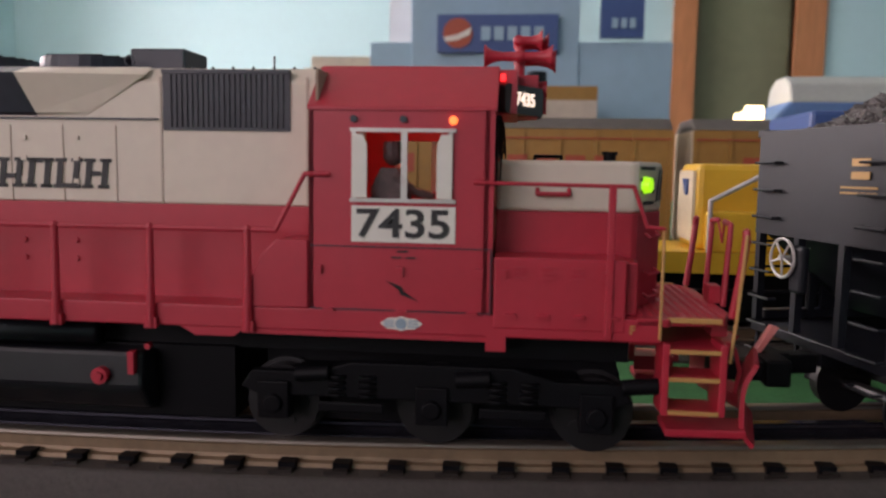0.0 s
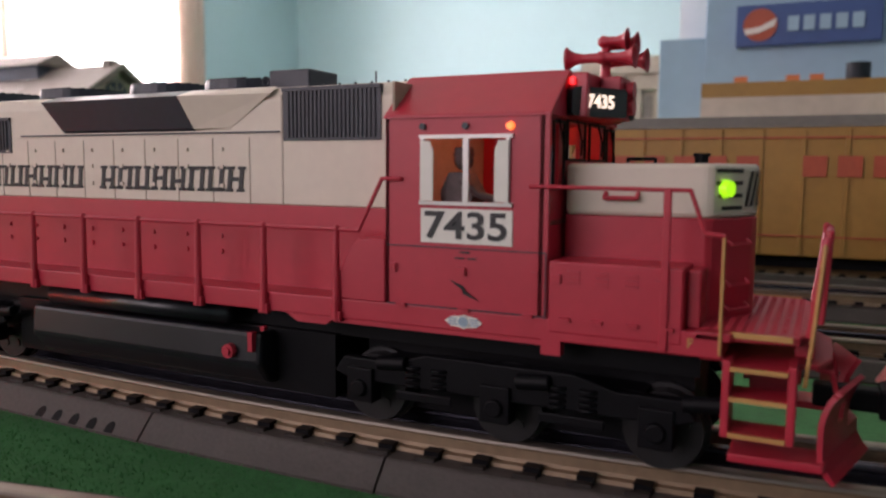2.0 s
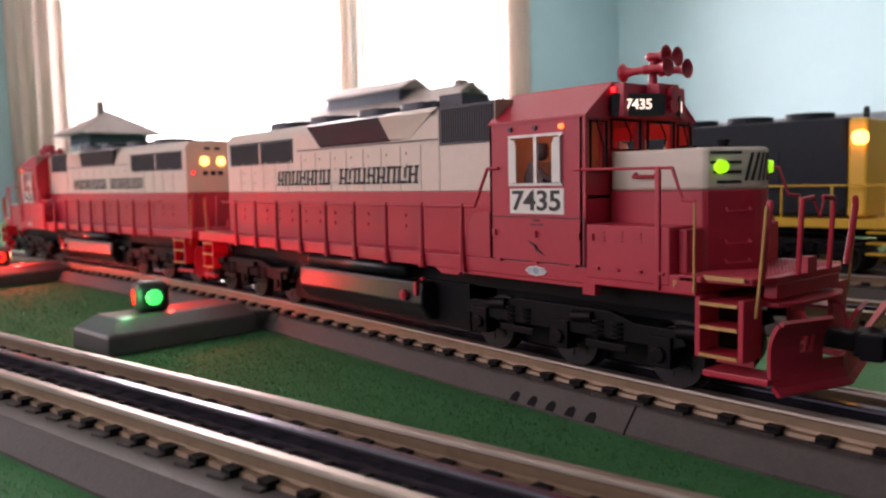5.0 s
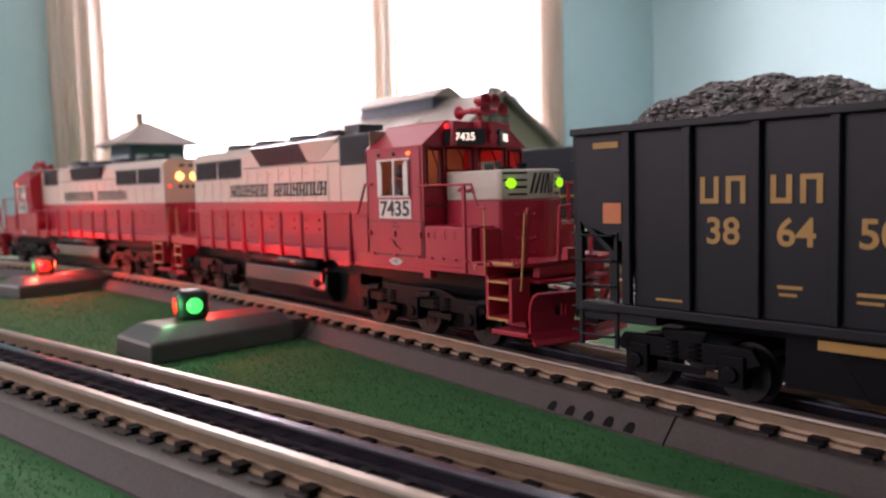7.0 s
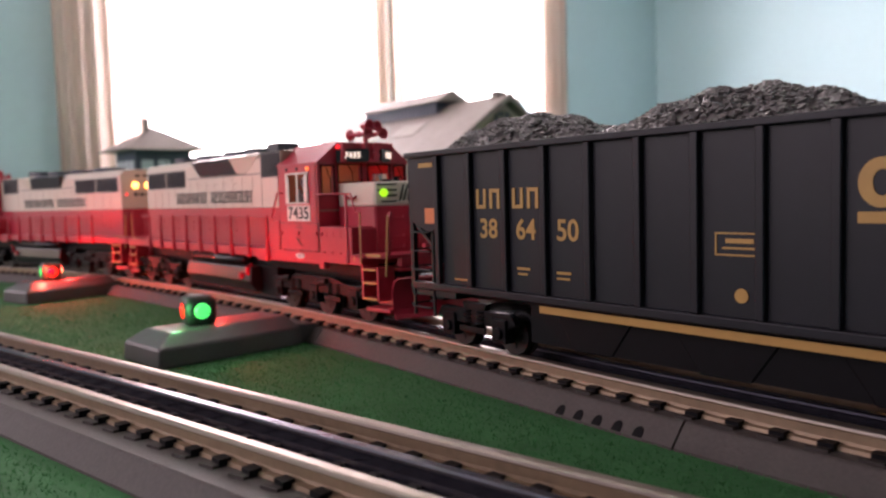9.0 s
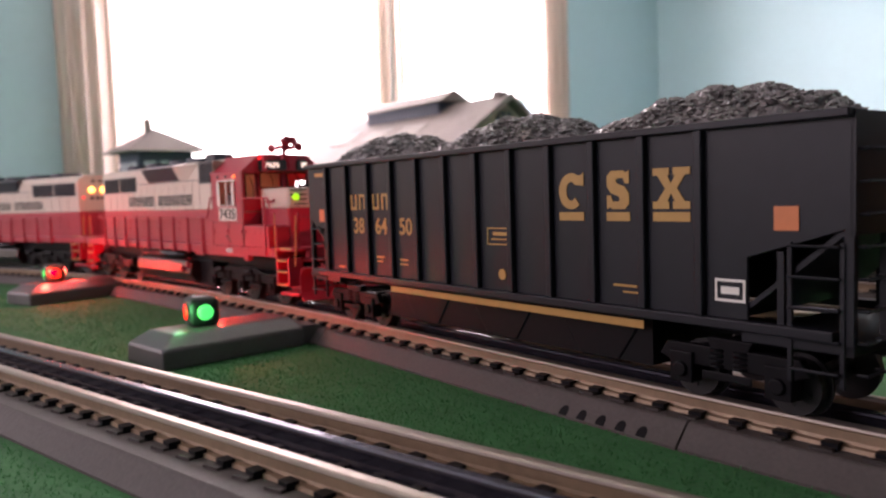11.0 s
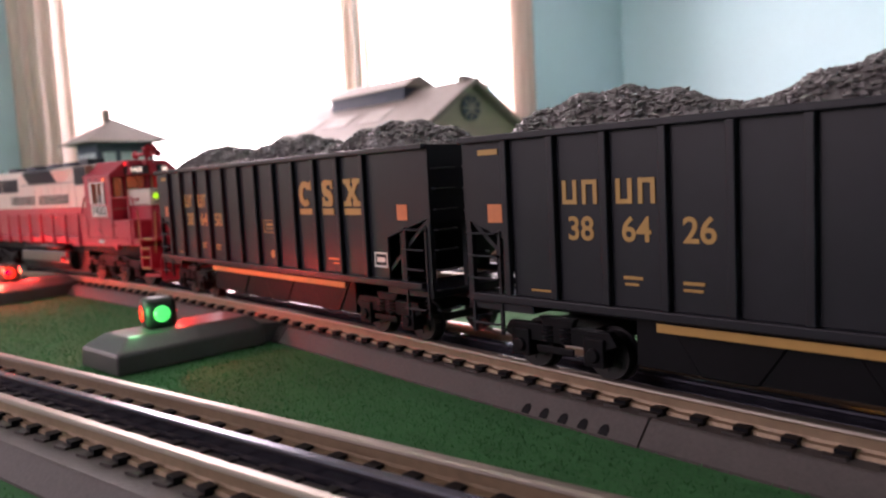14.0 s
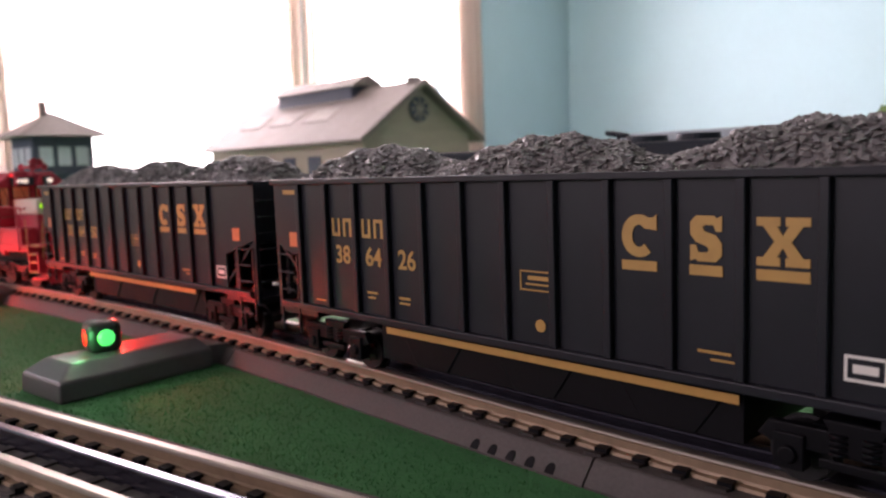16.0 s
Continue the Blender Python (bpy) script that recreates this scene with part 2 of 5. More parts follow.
def car_pose(s, front, rear, flip=False):
    """The pose of a car whose origin is at s (counted along -x from the zero of the track), with trucks at its own x front and rear."""
    a, b = MAIN.at(S0 + s - front), MAIN.at(S0 + s - rear)
    d = (a - b).normalized()
    o = a - d * front
    return Matrix.Translation(o) @ pose(0, 0, 0, 0, 0, math.degrees(math.atan2(d.y, d.x)))


# ---- room ----
def quad_wall(name, m, x0, x1, y0, y1, z0, z1):
    return tagged(part(name, box(B(), x0, x1, y0, y1, z0, z1), m), kind="structure")


def room():
    tagged(part("floor", box(B(), WIN_X, RIGHT_X, BACK_Y, FAR_Y, FLOOR_Z - 0.05, FLOOR_Z), FLOORM), "brown carpeted floor of the train room", "floor", kind="structure")
    tagged(part("ceiling", box(B(), WIN_X - 0.2, RIGHT_X + 0.2, BACK_Y - 0.2, FAR_Y + 0.2, CEIL_Z, CEIL_Z + 0.1), CEILM), "plain white ceiling of the train room", "ceiling", kind="structure")
    # window wall with two openings and the added, unseen fill opening
    bm = B()
    z0, z1 = -0.02, 1.3
    spans = [FILL_OPENING] + WINDOWS
    ys = [BACK_Y - 0.2] + [v for span in spans for v in span] + [FAR_Y + 0.2]
    for a, b in zip(ys[::2], ys[1::2]):
        box(bm, WIN_X - 0.15, WIN_X, a, b, FLOOR_Z, CEIL_Z)
    for a, b in spans:
        box(bm, WIN_X - 0.15, WIN_X, a, b, FLOOR_Z, z0)
        box(bm, WIN_X - 0.15, WIN_X, a, b, z1, CEIL_Z)
    tagged(part("wall_west", bm, WALLM), "pale blue painted wall with two bright windows and an added unseen one", "wall", kind="structure")
    for i, (a, b) in enumerate(spans):
        # the first span is the added fill opening, without curtains
        w = thing(f"window_{i + 1}", "bright white sash window behind sheer curtains", "window", kind="structure")
        bm = B()
        for y0, y1, c0, c1 in ((a, a + 0.03, z0, z1), (b - 0.03, b, z0, z1), (a + 0.03, b - 0.03, z1 - 0.03, z1)):
            box(bm, WIN_X - 0.13, WIN_X - 0.08, y0, y1, c0, c1)
        part("window_frame", bm, CEILM, w, bevel=0.003)
        part("window_sill", box(B(), WIN_X - 0.14, WIN_X + 0.04, a - 0.03, b + 0.03, z0 - 0.02, z0 + 0.005), CEILM, w, bevel=0.003)
    tagged(part("backdrop", box(B(), WIN_X - 0.6, WIN_X - 0.58, -0.3, 4.2, -0.6, 2.2), GLOWOUT), "blown-out overcast daylight outside the windows", "backdrop", kind="structure")
    # far wall with a doorway
    bm = B()
    box(bm, WIN_X, 0.82, FAR_Y, FAR_Y + 0.15, FLOOR_Z, CEIL_Z)
    box(bm, 1.26, RIGHT_X + 0.2, FAR_Y, FAR_Y + 0.15, FLOOR_Z, CEIL_Z)
    box(bm, 0.82, 1.26, FAR_Y, FAR_Y + 0.15, 1.15, CEIL_Z)
    tagged(part("wall_north", bm, WALLM), "pale blue painted wall with a narrow doorway", "wall", kind="structure")
    d = thing("door_1", "olive door leaf in an orange-brown wooden frame", "door", kind="structure")
    part("door_leaf", box(B(), 0.82, 1.26, FAR_Y + 0.06, FAR_Y + 0.1, FLOOR_Z, 1.15), OLIVE, d)
    part("door_frame", box(B(), 0.71, 0.82, FAR_Y - 0.02, FAR_Y + 0.15, FLOOR_Z, 1.25), WOOD, d, bevel=0.004)
    part("door_frame", box(B(), 1.26, 1.40, FAR_Y - 0.02, FAR_Y + 0.15, FLOOR_Z, 1.25), WOOD, d, bevel=0.004)
    part("door_head", box(B(), 0.82, 1.26, FAR_Y - 0.02, FAR_Y + 0.15, 1.15, 1.25), WOOD, d, bevel=0.004)
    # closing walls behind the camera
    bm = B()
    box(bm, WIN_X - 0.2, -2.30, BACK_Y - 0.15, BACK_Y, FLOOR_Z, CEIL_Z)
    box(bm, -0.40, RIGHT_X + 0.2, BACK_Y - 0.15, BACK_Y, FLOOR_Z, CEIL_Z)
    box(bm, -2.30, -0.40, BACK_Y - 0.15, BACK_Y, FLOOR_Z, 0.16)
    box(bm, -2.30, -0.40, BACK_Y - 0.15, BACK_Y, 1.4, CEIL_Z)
    tagged(part("wall_south", bm, WALLM), "pale blue painted wall with an assumed, unseen wide opening", "wall", kind="structure")
    tagged(part("wall_east", box(B(), RIGHT_X, RIGHT_X + 0.15, BACK_Y, FAR_Y, FLOOR_Z, CEIL_Z), WALLM), "plain pale blue painted wall", "wall", kind="structure")


def curtain(y0, y1, folds, x=WIN_X + 0.048, lean=0.0):
    bm, n, zs = B(), folds * 8, (0.02, 0.5, 1.0, 1.42)
    rows = []
    for k, z in enumerate(zs):
        rows.append([bm.verts.new((x + 0.012 * math.sin(i / n * folds * 2 * math.pi) + 0.006 * math.sin(i * 1.7), y0 + (y1 - y0) * i / n + lean * (z - 0.7), z)) for i in range(n + 1)])
    for a, b in zip(rows, rows[1:]):
        for i in range(n):
            bm.faces.new((a[i], a[i + 1], b[i + 1], b[i]))
    bmesh.ops.solidify(bm, geom=bm.faces[:], thickness=0.003)
    ob = part("curtain", bm, CURTAIN, smooth=True)
    return tagged(ob, "sheer cream curtain hanging in soft folds at the window", "curtain", "curtains at the windows")


def table():
    bm = B()
    box(bm, -2.32, 1.6, -0.75, 2.2, GZ - 0.03, GZ)
    t = part("table", bm, GRASS)
    tagged(t, "train table top covered with a green grass mat", "table", kind="structure")
    for x in (-2.22, 1.45):
        for y in (-0.65, 2.1):
            part("table_leg", box(B(), x - 0.04, x + 0.04, y - 0.04, y + 0.04, FLOOR_Z, GZ - 0.03), WOOD, t)


def grass_fibres():
    """Short upright fibres of the grass mat along the tracks, one slim blade each."""
    rng = np.random.default_rng(5)
    main, near = MAIN.p[::4], np.array([(0.75, 0.0265), (-1.3, -0.285)])
    d = (near[1] - near[0]) / np.linalg.norm(near[1] - near[0])
    n = 150000
    p = np.c_[rng.uniform(-1.0, 0.02, n), rng.uniform(-0.30, 0.03, n)]
    p = p[rng.random(n) < np.clip(1.25 - np.hypot(p[:, 0] + 0.15, p[:, 1] + 0.15) * 1.2, 0.12, 1)]
    off = np.abs((p[:, 0] - near[0, 0]) * d[1] - (p[:, 1] - near[0, 1]) * d[0])
    line = np.interp(p[:, 0], main[::-1, 0], main[::-1, 1])
    p = p[(off > 0.041) & (p[:, 1] < line - 0.0345) & (np.hypot(p[:, 0] + 0.07, p[:, 1] + 0.235) > 0.05)]
    n = len(p)
    a, h, w = rng.uniform(0, 6.3, n), rng.uniform(0.0006, 0.0016, n), rng.uniform(0.00018, 0.00034, n)
    lean = rng.normal(0, 0.0007, (n, 2))
    v = np.empty((n, 3, 3))
    v[:, 0], v[:, 1] = np.c_[p[:, 0] - w * np.cos(a), p[:, 1] - w * np.sin(a), np.full(n, GZ - 0.0002)], np.c_[p[:, 0] + w * np.cos(a), p[:, 1] + w * np.sin(a), np.full(n, GZ - 0.0002)]
    v[:, 2] = np.c_[p + lean, GZ + h]
    me = bpy.data.meshes.new("grass")
    me.from_pydata(v.reshape(-1, 3).tolist(), [], np.arange(3 * n).reshape(-1, 3).tolist())
    me.materials.append(FIBRE)
    return tagged(new("grass", me), "short green fibres of the grass mat", "grass", kind="stuff")


# ---- track ----
TIE_STEP = 0.0143


def track(way, s0, s1, label, joints, holes=(), half=0.038):
    """Moulded roadbed with ties and three rails along a line."""
    tr = thing("track", label, "track", "model railway tracks")
    n = max(2, int((s1 - s0) / 0.02))
    ss = np.linspace(s0, s1, n + 1)

    def strip(outline, name, m, ss=ss, smooth=False, bevel=0.0):
        bm = B()
        rings = [[bm.verts.new(way.side(s, o, z)) for o, z in outline] for s in ss]
        k = len(outline)
        for a, b in zip(rings, rings[1:]):
            for i in range(k):
                bm.faces.new((a[i], a[(i + 1) % k], b[(i + 1) % k], b[i]))
        bm.faces.new(rings[0]), bm.faces.new(rings[-1][::-1])
        return part(name, bm, m, tr, smooth=smooth)

    top = RZ - 0.0068
    cuts = [s0] + sorted(j for j in joints if s0 < j < s1) + [s1]
    bed = [(-half, GZ), (-half, GZ + 0.0010), (-half + 0.0060, top - 0.0005), (-half + 0.0068, top), (half - 0.0068, top), (half - 0.0060, top - 0.0005), (half, GZ + 0.0010), (half, GZ)]
    for a, b in zip(cuts, cuts[1:]):
        m = max(2, int((b - a) / 0.02))
        strip(bed, "roadbed", BED, np.linspace(a + 0.0004, b - 0.0004, m + 1))
    for off, m in ((-0.017, RAILM), (0.0, RAILBLACK), (0.017, RAILM)):
        web = RAILBLACK if off == 0 else RAILSIDE
        if off:
            strip([(off - 0.0043, top), (off + 0.0043, top), (off + 0.0040, top + 0.0012), (off - 0.0040, top + 0.0012)], "rail_foot", RAILSIDE)
        strip([(off - 0.0020, top), (off + 0.0020, top), (off + 0.0014, top + 0.0022), (off + 0.0014, RZ - 0.0020), (off + 0.0020, RZ - 0.0012), (off - 0.0020, RZ - 0.0012), (off - 0.0014, RZ - 0.0020), (off - 0.0014, top + 0.0022)], "rail_web", web)
        strip([(off - 0.0023, RZ - 0.0012), (off + 0.0023, RZ - 0.0012), (off + 0.0022, RZ - 0.0004), (off + 0.0014, RZ), (off - 0.0014, RZ), (off - 0.0022, RZ - 0.0004)], "rail", m, smooth=False)
    tie = B()
    prism(tie, [(-0.0018, -0.0256), (0.0044, -0.0262), (0.0044, -0.0252), (0.0018, -0.0246), (0.0018, 0.0246), (0.0044, 0.0252), (0.0044, 0.0262), (-0.0018, 0.0256)], top - 0.001, top + 0.0009, "z")
    plates = B()
    first = part("tie", tie, TIE, tr)
    k = 0
    s = s0 + TIE_STEP
    while s < s1 - 0.004:
        a, b = way.at(s - 0.002), way.at(s + 0.002)
        m = Matrix.Translation(way.at(s)) @ pose(0, 0, 0, 0, 0, math.degrees(math.atan2(b.y - a.y, b.x - a.x)))
        ob = first if k == 0 else new("tie", first.data)
        ob.parent = tr
        ob.matrix_basis = m
        # chairs that clip the rails
        for off in (-0.0215, -0.0125, 0.0125, 0.0215):
            c = m @ Vector((0, off, top + 0.0010))
            box(plates, c.x - 0.0023, c.x + 0.0023, c.y - 0.0019, c.y + 0.0019, c.z - 0.0010, c.z + 0.0012)
        s += TIE_STEP
        k += 1
    tagged(part("rail_chair", plates, BLACK, tr), kind="stuff")
    if holes:
        # outlets are flush plugs; the shade of a hole is their black colour
        bm = B()
        for s in holes:
            arch = [(-0.0019, 0.0012)] + [(-0.0019 * math.cos(a), 0.0023 + 0.0019 * math.sin(a)) for a in np.linspace(0, math.pi, 9)] + [(0.0019, 0.0012)]
            lo_, hi_ = [[bm.verts.new(way.side(s + u, half - 0.006 * (v - 0.001) / 0.0067 + o, GZ + v)) for u, v in arch] for o in (-0.004, 0.0002)]
            bm.faces.new(lo_), bm.faces.new(hi_[::-1])
            for k in range(len(arch)):
                bm.faces.new((lo_[k], hi_[k], hi_[(k + 1) % len(arch)], lo_[(k + 1) % len(arch)]))
        part("wire_outlet", bm, BLACK, tr, "arched wire outlets as flush black plugs, shade painted in")
    return tr


def switch_housing(x, y, turn, front, side, group, base=81):
    """The motor box of a track switch with its lantern."""
    h = thing("switch_motor", "grey plastic switch motor box with a lit lantern", "track switch", group)
    h.matrix_world = pose(x, y, 0, 0, 0, turn)
    bm = B()
    lo, mid, hi = GZ, GZ + 0.0102, GZ + 0.0165
    def ring(a, b, c, d, z):
        return [bm.verts.new(p) for p in ((a, b, z), (c, b, z), (c, d, z), (a, d, z))]
    r = [ring(-0.014, -0.044, 0.030, 0.040, lo), ring(-0.0135, -0.0435, 0.0295, 0.040, mid), ring(-0.008, -0.033, 0.019, 0.037, hi)]
    bm.faces.new(r[0][::-1]), bm.faces.new(r[2])
    for a, b in zip(r, r[1:]):
        for i in range(4):
            bm.faces.new((a[i], a[(i + 1) % 4], b[(i + 1) % 4], b[i]))
    part("case", bm, HOUSING, h, bevel=0.0012)
    part("link_cover", prism(B(), [(0.039, GZ), (0.060, GZ), (0.060, GZ + 0.005), (0.052, GZ + 0.0105), (0.039, GZ + 0.0115)], -0.008, 0.026, "x"), HOUSING, h, bevel=0.0006)
    lan = pose(0.004, -0.009, 0, 0, 0, -turn)
    bm = B()
    box(bm, -0.0085, 0.0085, -0.0085, 0.0085, hi - 0.0005, hi + 0.0162)
    bmesh.ops.bevel(bm, geom=bm.edges[:], offset=0.0042, segments=5, profile=0.5, affect="EDGES")
    bm.transform(lan @ pose(0, 0, 0, 0, 0, base))
    part("lantern", bm, SIGBODY, h, "dark green lantern body", smooth=False)
    for ang, m, nm in ((base - 90, front, "front_lens"), (base + 180, side, "side_lens"), (base, side, "far_lens"), (base + 90, front, "rear_lens")):
        d = Vector((math.cos(radians(ang)), math.sin(radians(ang)), 0))
        c = Vector((0, 0, hi + 0.0078))
        bm = B()
        cyl(bm, c + d * 0.0070, c + d * 0.0087, 0.0046, 0.0044, 20)
        cyl(bm, c + d * 0.0087, c + d * 0.0092, 0.0044, 0.0020, 20)
        bm.transform(lan)
        part(nm, bm, m, h, "glowing round signal lens", smooth=True)
    return h


# ---- locomotive ----
def plain_letters(name, parent, words, x0, x1, y, z0, z1, material, flip=1, stroke=0.26, shear=0.12):
    """Road name set as plain upright strokes of the same size and colour."""
    bm = B()
    step = (x1 - x0) / len(words)
    for i, ch in enumerate(words):
        if ch == " ":
            continue
        a = x0 + step * (i + 0.12)
        b = a + step * 0.76
        w, h = (b - a) * stroke, z1 - z0
        band(bm, a, a + w, y, z0, z1, shear)
        band(bm, b - w, b, y, z0, z1, shear)
        at = (0.42, 0.0, 0.84, 0.30)[(i * 7 + 3) % 4]
        band(bm, a + w, b - w, y, z0 + h * at, z0 + h * (at + 0.16), shear)
        for e in (0.0, 0.88):
            band(bm, a - w * 0.45 + shear * h * e, a + w * 1.45 + shear * h * e, y, z0 + h * e, z0 + h * (e + 0.12), shear)
            band(bm, b - w * 1.45 + shear * h * e, b + w * 0.45 + shear * h * e, y, z0 + h * e, z0 + h * (e + 0.12), shear)
    return part(name, bm, material, parent, "dark slanted road name on the hood side")


def truck(parent, cx, axles, r, half, frame_z, name="truck"):
    t = new(name)
    t.parent = parent
    wheels = []
    for s in (-1, 1):
        bm = B()
        y = s * half
        L = axles[-1] - axles[0]
        prism(bm, [(cx + axles[0] - 0.009, frame_z + 0.002), (cx + axles[0] - 0.006, frame_z + 0.0065), (cx + axles[0] + 0.010, frame_z + 0.0065), (cx + axles[0] + L * 0.25, frame_z + 0.0095),
                   (cx + axles[-1] - L * 0.25, frame_z + 0.0095), (cx + axles[-1] - 0.010, frame_z + 0.0065), (cx + axles[-1] + 0.006, frame_z + 0.0065), (cx + axles[-1] + 0.009, frame_z + 0.002),
                   (cx + axles[-1] + 0.004, frame_z), (cx + axles[0] - 0.004, frame_z)], y - 0.0016, y + 0.0016, "y")
        for a in axles:
            box(bm, cx + a - 0.0042, cx + a + 0.0042, y - 0.0028, y + 0.0028, frame_z - 0.006, frame_z + 0.004)
            cyl(bm, (cx + a, y, frame_z - 0.0018), (cx + a, y + s * 0.0040, frame_z - 0.0018), 0.0030, 0.0024, 14)
        for a, b in zip(axles, axles[1:]):
            m = (a + b) / 2 + cx
            for dx in (-0.004, 0.004):
                for k in range(4):
                    cyl(bm, (m + dx, y + s * 0.001, frame_z + 0.0005 + k * 0.0016), (m + dx, y + s * 0.001, frame_z + 0.0014 + k * 0.0016), 0.0026, seg=10)
            box(bm, m - 0.0085, m + 0.0085, y - 0.0022, y + s * 0.0030, frame_z - 0.0035, frame_z - 0.0008)
        if len(axles) > 2:
            for a in axles:
                cyl(bm, (cx + a + 0.006, y + s * 0.002, frame_z + 0.0060), (cx + a + 0.015, y + s * 0.002, frame_z + 0.0068), 0.0021, seg=10)
        part("side_frame", bm, BLACK, t, bevel=0.0004)
    bm = B()
    box(bm, cx + axles[0] + 0.004, cx + axles[-1] - 0.004, -half + 0.004, half - 0.004, frame_z - 0.001, frame_z + 0.006)
    part("bolster", bm, BLACK, t)
    for a in axles:
        bm = B()
        cyl(bm, (0, -half, 0), (0, half, 0), 0.0018, seg=10)
        for s in (-1, 1):
            cyl(bm, (0, s * 0.0150, 0), (0, s * 0.0195, 0), r, seg=24)
            cyl(bm, (0, s * 0.0142, 0), (0, s * 0.0150, 0), r + 0.0012, seg=24)
            for k in range(5):
                an = k * 2 * math.pi / 5
                cyl(bm, (r * 0.55 * math.cos(an), s * 0.0195, r * 0.55 * math.sin(an)), (r * 0.55 * math.cos(an), s * 0.0199, r * 0.55 * math.sin(an)), r * 0.16, seg=8)
        w = part("wheelset", bm, AXLE, t)
        w.matrix_basis = pose(cx + a, 0, RZ + r)
        wheels.append((w, cx + a, RZ + r, r))
    return wheels


def locomotive():
    lo = thing("locomotive", "red and cream six-axle model diesel locomotive with lit cab and lamps", "locomotive", "locomotives of the moving train")
    H, C = 0.0205, 0.0318          # half widths of hood and cab
    zb, zs = 0.0335, 0.0585        # walkway top, paint line
    # long hood in two colours
    part("hood", box(B(), -0.266, -0.0112, -H, H, zb, zs), RED, lo, "red lower side of the long hood")
    prof = [(-H, zs), (H, zs), (H, 0.0905), (H - 0.0035, 0.0945), (0.008, 0.0955), (-0.008, 0.0955), (-H + 0.0035, 0.0945), (-H, 0.0905)]
    hood = part("upper_hood", prism(B(), prof, -0.266, -0.0112), CREAM, lo, "cream upper side of the long hood", bevel=0.0006)
    seams = B()
    for s in (-1, 1):
        for x in (-0.0535 - 0.0007, -0.0145):
            box(seams, x - 0.00025, x + 0.00025, s * H - 0.0002, s * H + 0.0002, zs, 0.092)
        for k in range(13):
            x = -0.247 + k * 0.0150
            if x > -0.062:
                continue
            box(seams, x - 0.00014, x + 0.00014, s * H - 0.0002, s * H + 0.0002, zs, 0.0790)
    tagged(part("door_seam", seams, SEAM, lo), "faint panel seams", kind="stuff")
    for s in (-1, 1):
        hl = B()
        for k in range(13):
            x = -0.244 + k * 0.0150
            if x > -0.065:
                continue
            for z in (0.075, 0.0695, 0.0635):
                box(hl, x, x + 0.0016, s * H, s * (H + 0.0005), z, z + 0.0012)
        tagged(part("hinge", hl, CREAM, lo), kind="stuff")
        hl = B()
        for k in range(13):
            x = -0.244 + k * 0.0150
            if x > -0.065:
                continue
            for z in (0.048, 0.043):
                cyl(hl, (x, s * H, z), (x, s * (H + 0.0006), z), 0.0008, seg=8)
        tagged(part("latch", hl, RED, lo), kind="stuff")
        # radiator grille by the cab and the long rear grille
        for x0, x1, z0, z1, bars in ((-0.0535, -0.019, 0.078, 0.0938, 22), (-0.2605, -0.222, 0.0747, 0.0879, 20), (-0.2195, -0.181, 0.0747, 0.0879, 20)):
            bm = B()
            y = s * (H + 0.0004)
            box(bm, x0, x1, min(s * (H - 0.001), y), max(s * (H - 0.001), y), z0, z1)
            for k in range(bars):
                x = x0 + 0.0014 + (x1 - x0 - 0.0028) * (k + 0.5) / bars
                box(bm, x - 0.00035, x + 0.00035, min(y, y + s * 0.0005), max(y, y + s * 0.0005), z0 + 0.001, z1 - 0.0012)
            box(bm, x0, x1, min(y, y + s * 0.0007), max(y, y + s * 0.0007), z1 - 0.0011, z1)
            part("radiator_grille", bm, DARK, lo, "dark slatted radiator grille")
        # raised housing along the roof edge, dark louvre ahead of a cream tapered end
        for x0, x1, a0, a1, m, nm in ((-0.158, -0.0929, -0.151, -0.0889, DARK, "side_louvre"), (-0.0927, -0.058, -0.0887, -0.075, CREAM, "tapered_housing")):
            bm = B()
            lo_, up = s * H, s * (H + 0.0042)
            z0, z1 = 0.0815, 0.0925
            v = [bm.verts.new(p) for p in ((a0, lo_, z0), (a1, lo_, z0), (x1, lo_, z1), (x0, lo_, z1), (a0, s * (H + 0.0012), z0 + 0.0008), (a1, s * (H + 0.0012) if m is DARK else s * (H + 0.0002), z0 + 0.0008), (x1, up if m is DARK else s * (H + 0.0006), z1), (x0, up, z1), (x0, s * (H - 0.003), 0.0948), (x1, s * (H - 0.003), 0.0948))]
            for f in ((4, 5, 6, 7), (0, 1, 5, 4), (0, 4, 7, 3), (1, 2, 6, 5), (7, 6, 9, 8)):
                bm.faces.new([v[i] for i in f])
            part(nm, bm, m, lo)
        part("drip_strip", box(B(), -0.175, -0.055, min(s * H, s * (H + 0.0006)), max(s * H, s * (H + 0.0006)), 0.0806, 0.0811), DARK, lo)
        plain_letters("road_name", lo, "####### ########", -0.2000, -0.0690, s * (H + 0.0001), 0.0622, 0.0702, INK)
    # roof fittings
    for x in (-0.212, -0.166, -0.118, -0.083):
        f = part("roof_fan", cyl(B(), (x, 0, 0.095), (x, 0, 0.0985), 0.0155, 0.0150, 32), DARK, lo, "dark round roof fan")
        g = B()
        for k in range(9):
            y = -0.012 + k * 0.003
            w = math.sqrt(max(0.0, 0.0145 ** 2 - y * y))
            box(g, x - w, x + w, y - 0.0003, y + 0.0003, 0.0985, 0.0990)
        part("fan_grille", g, BLACK, f)
    part("exhaust", box(B(), -0.0690, -0.0530, -0.008, 0.008, 0.0945, 0.1012), DARK, lo, bevel=0.0006)
    for x in (-0.067, -0.24):
        for y in (-0.012, 0.012):
            lift = B()
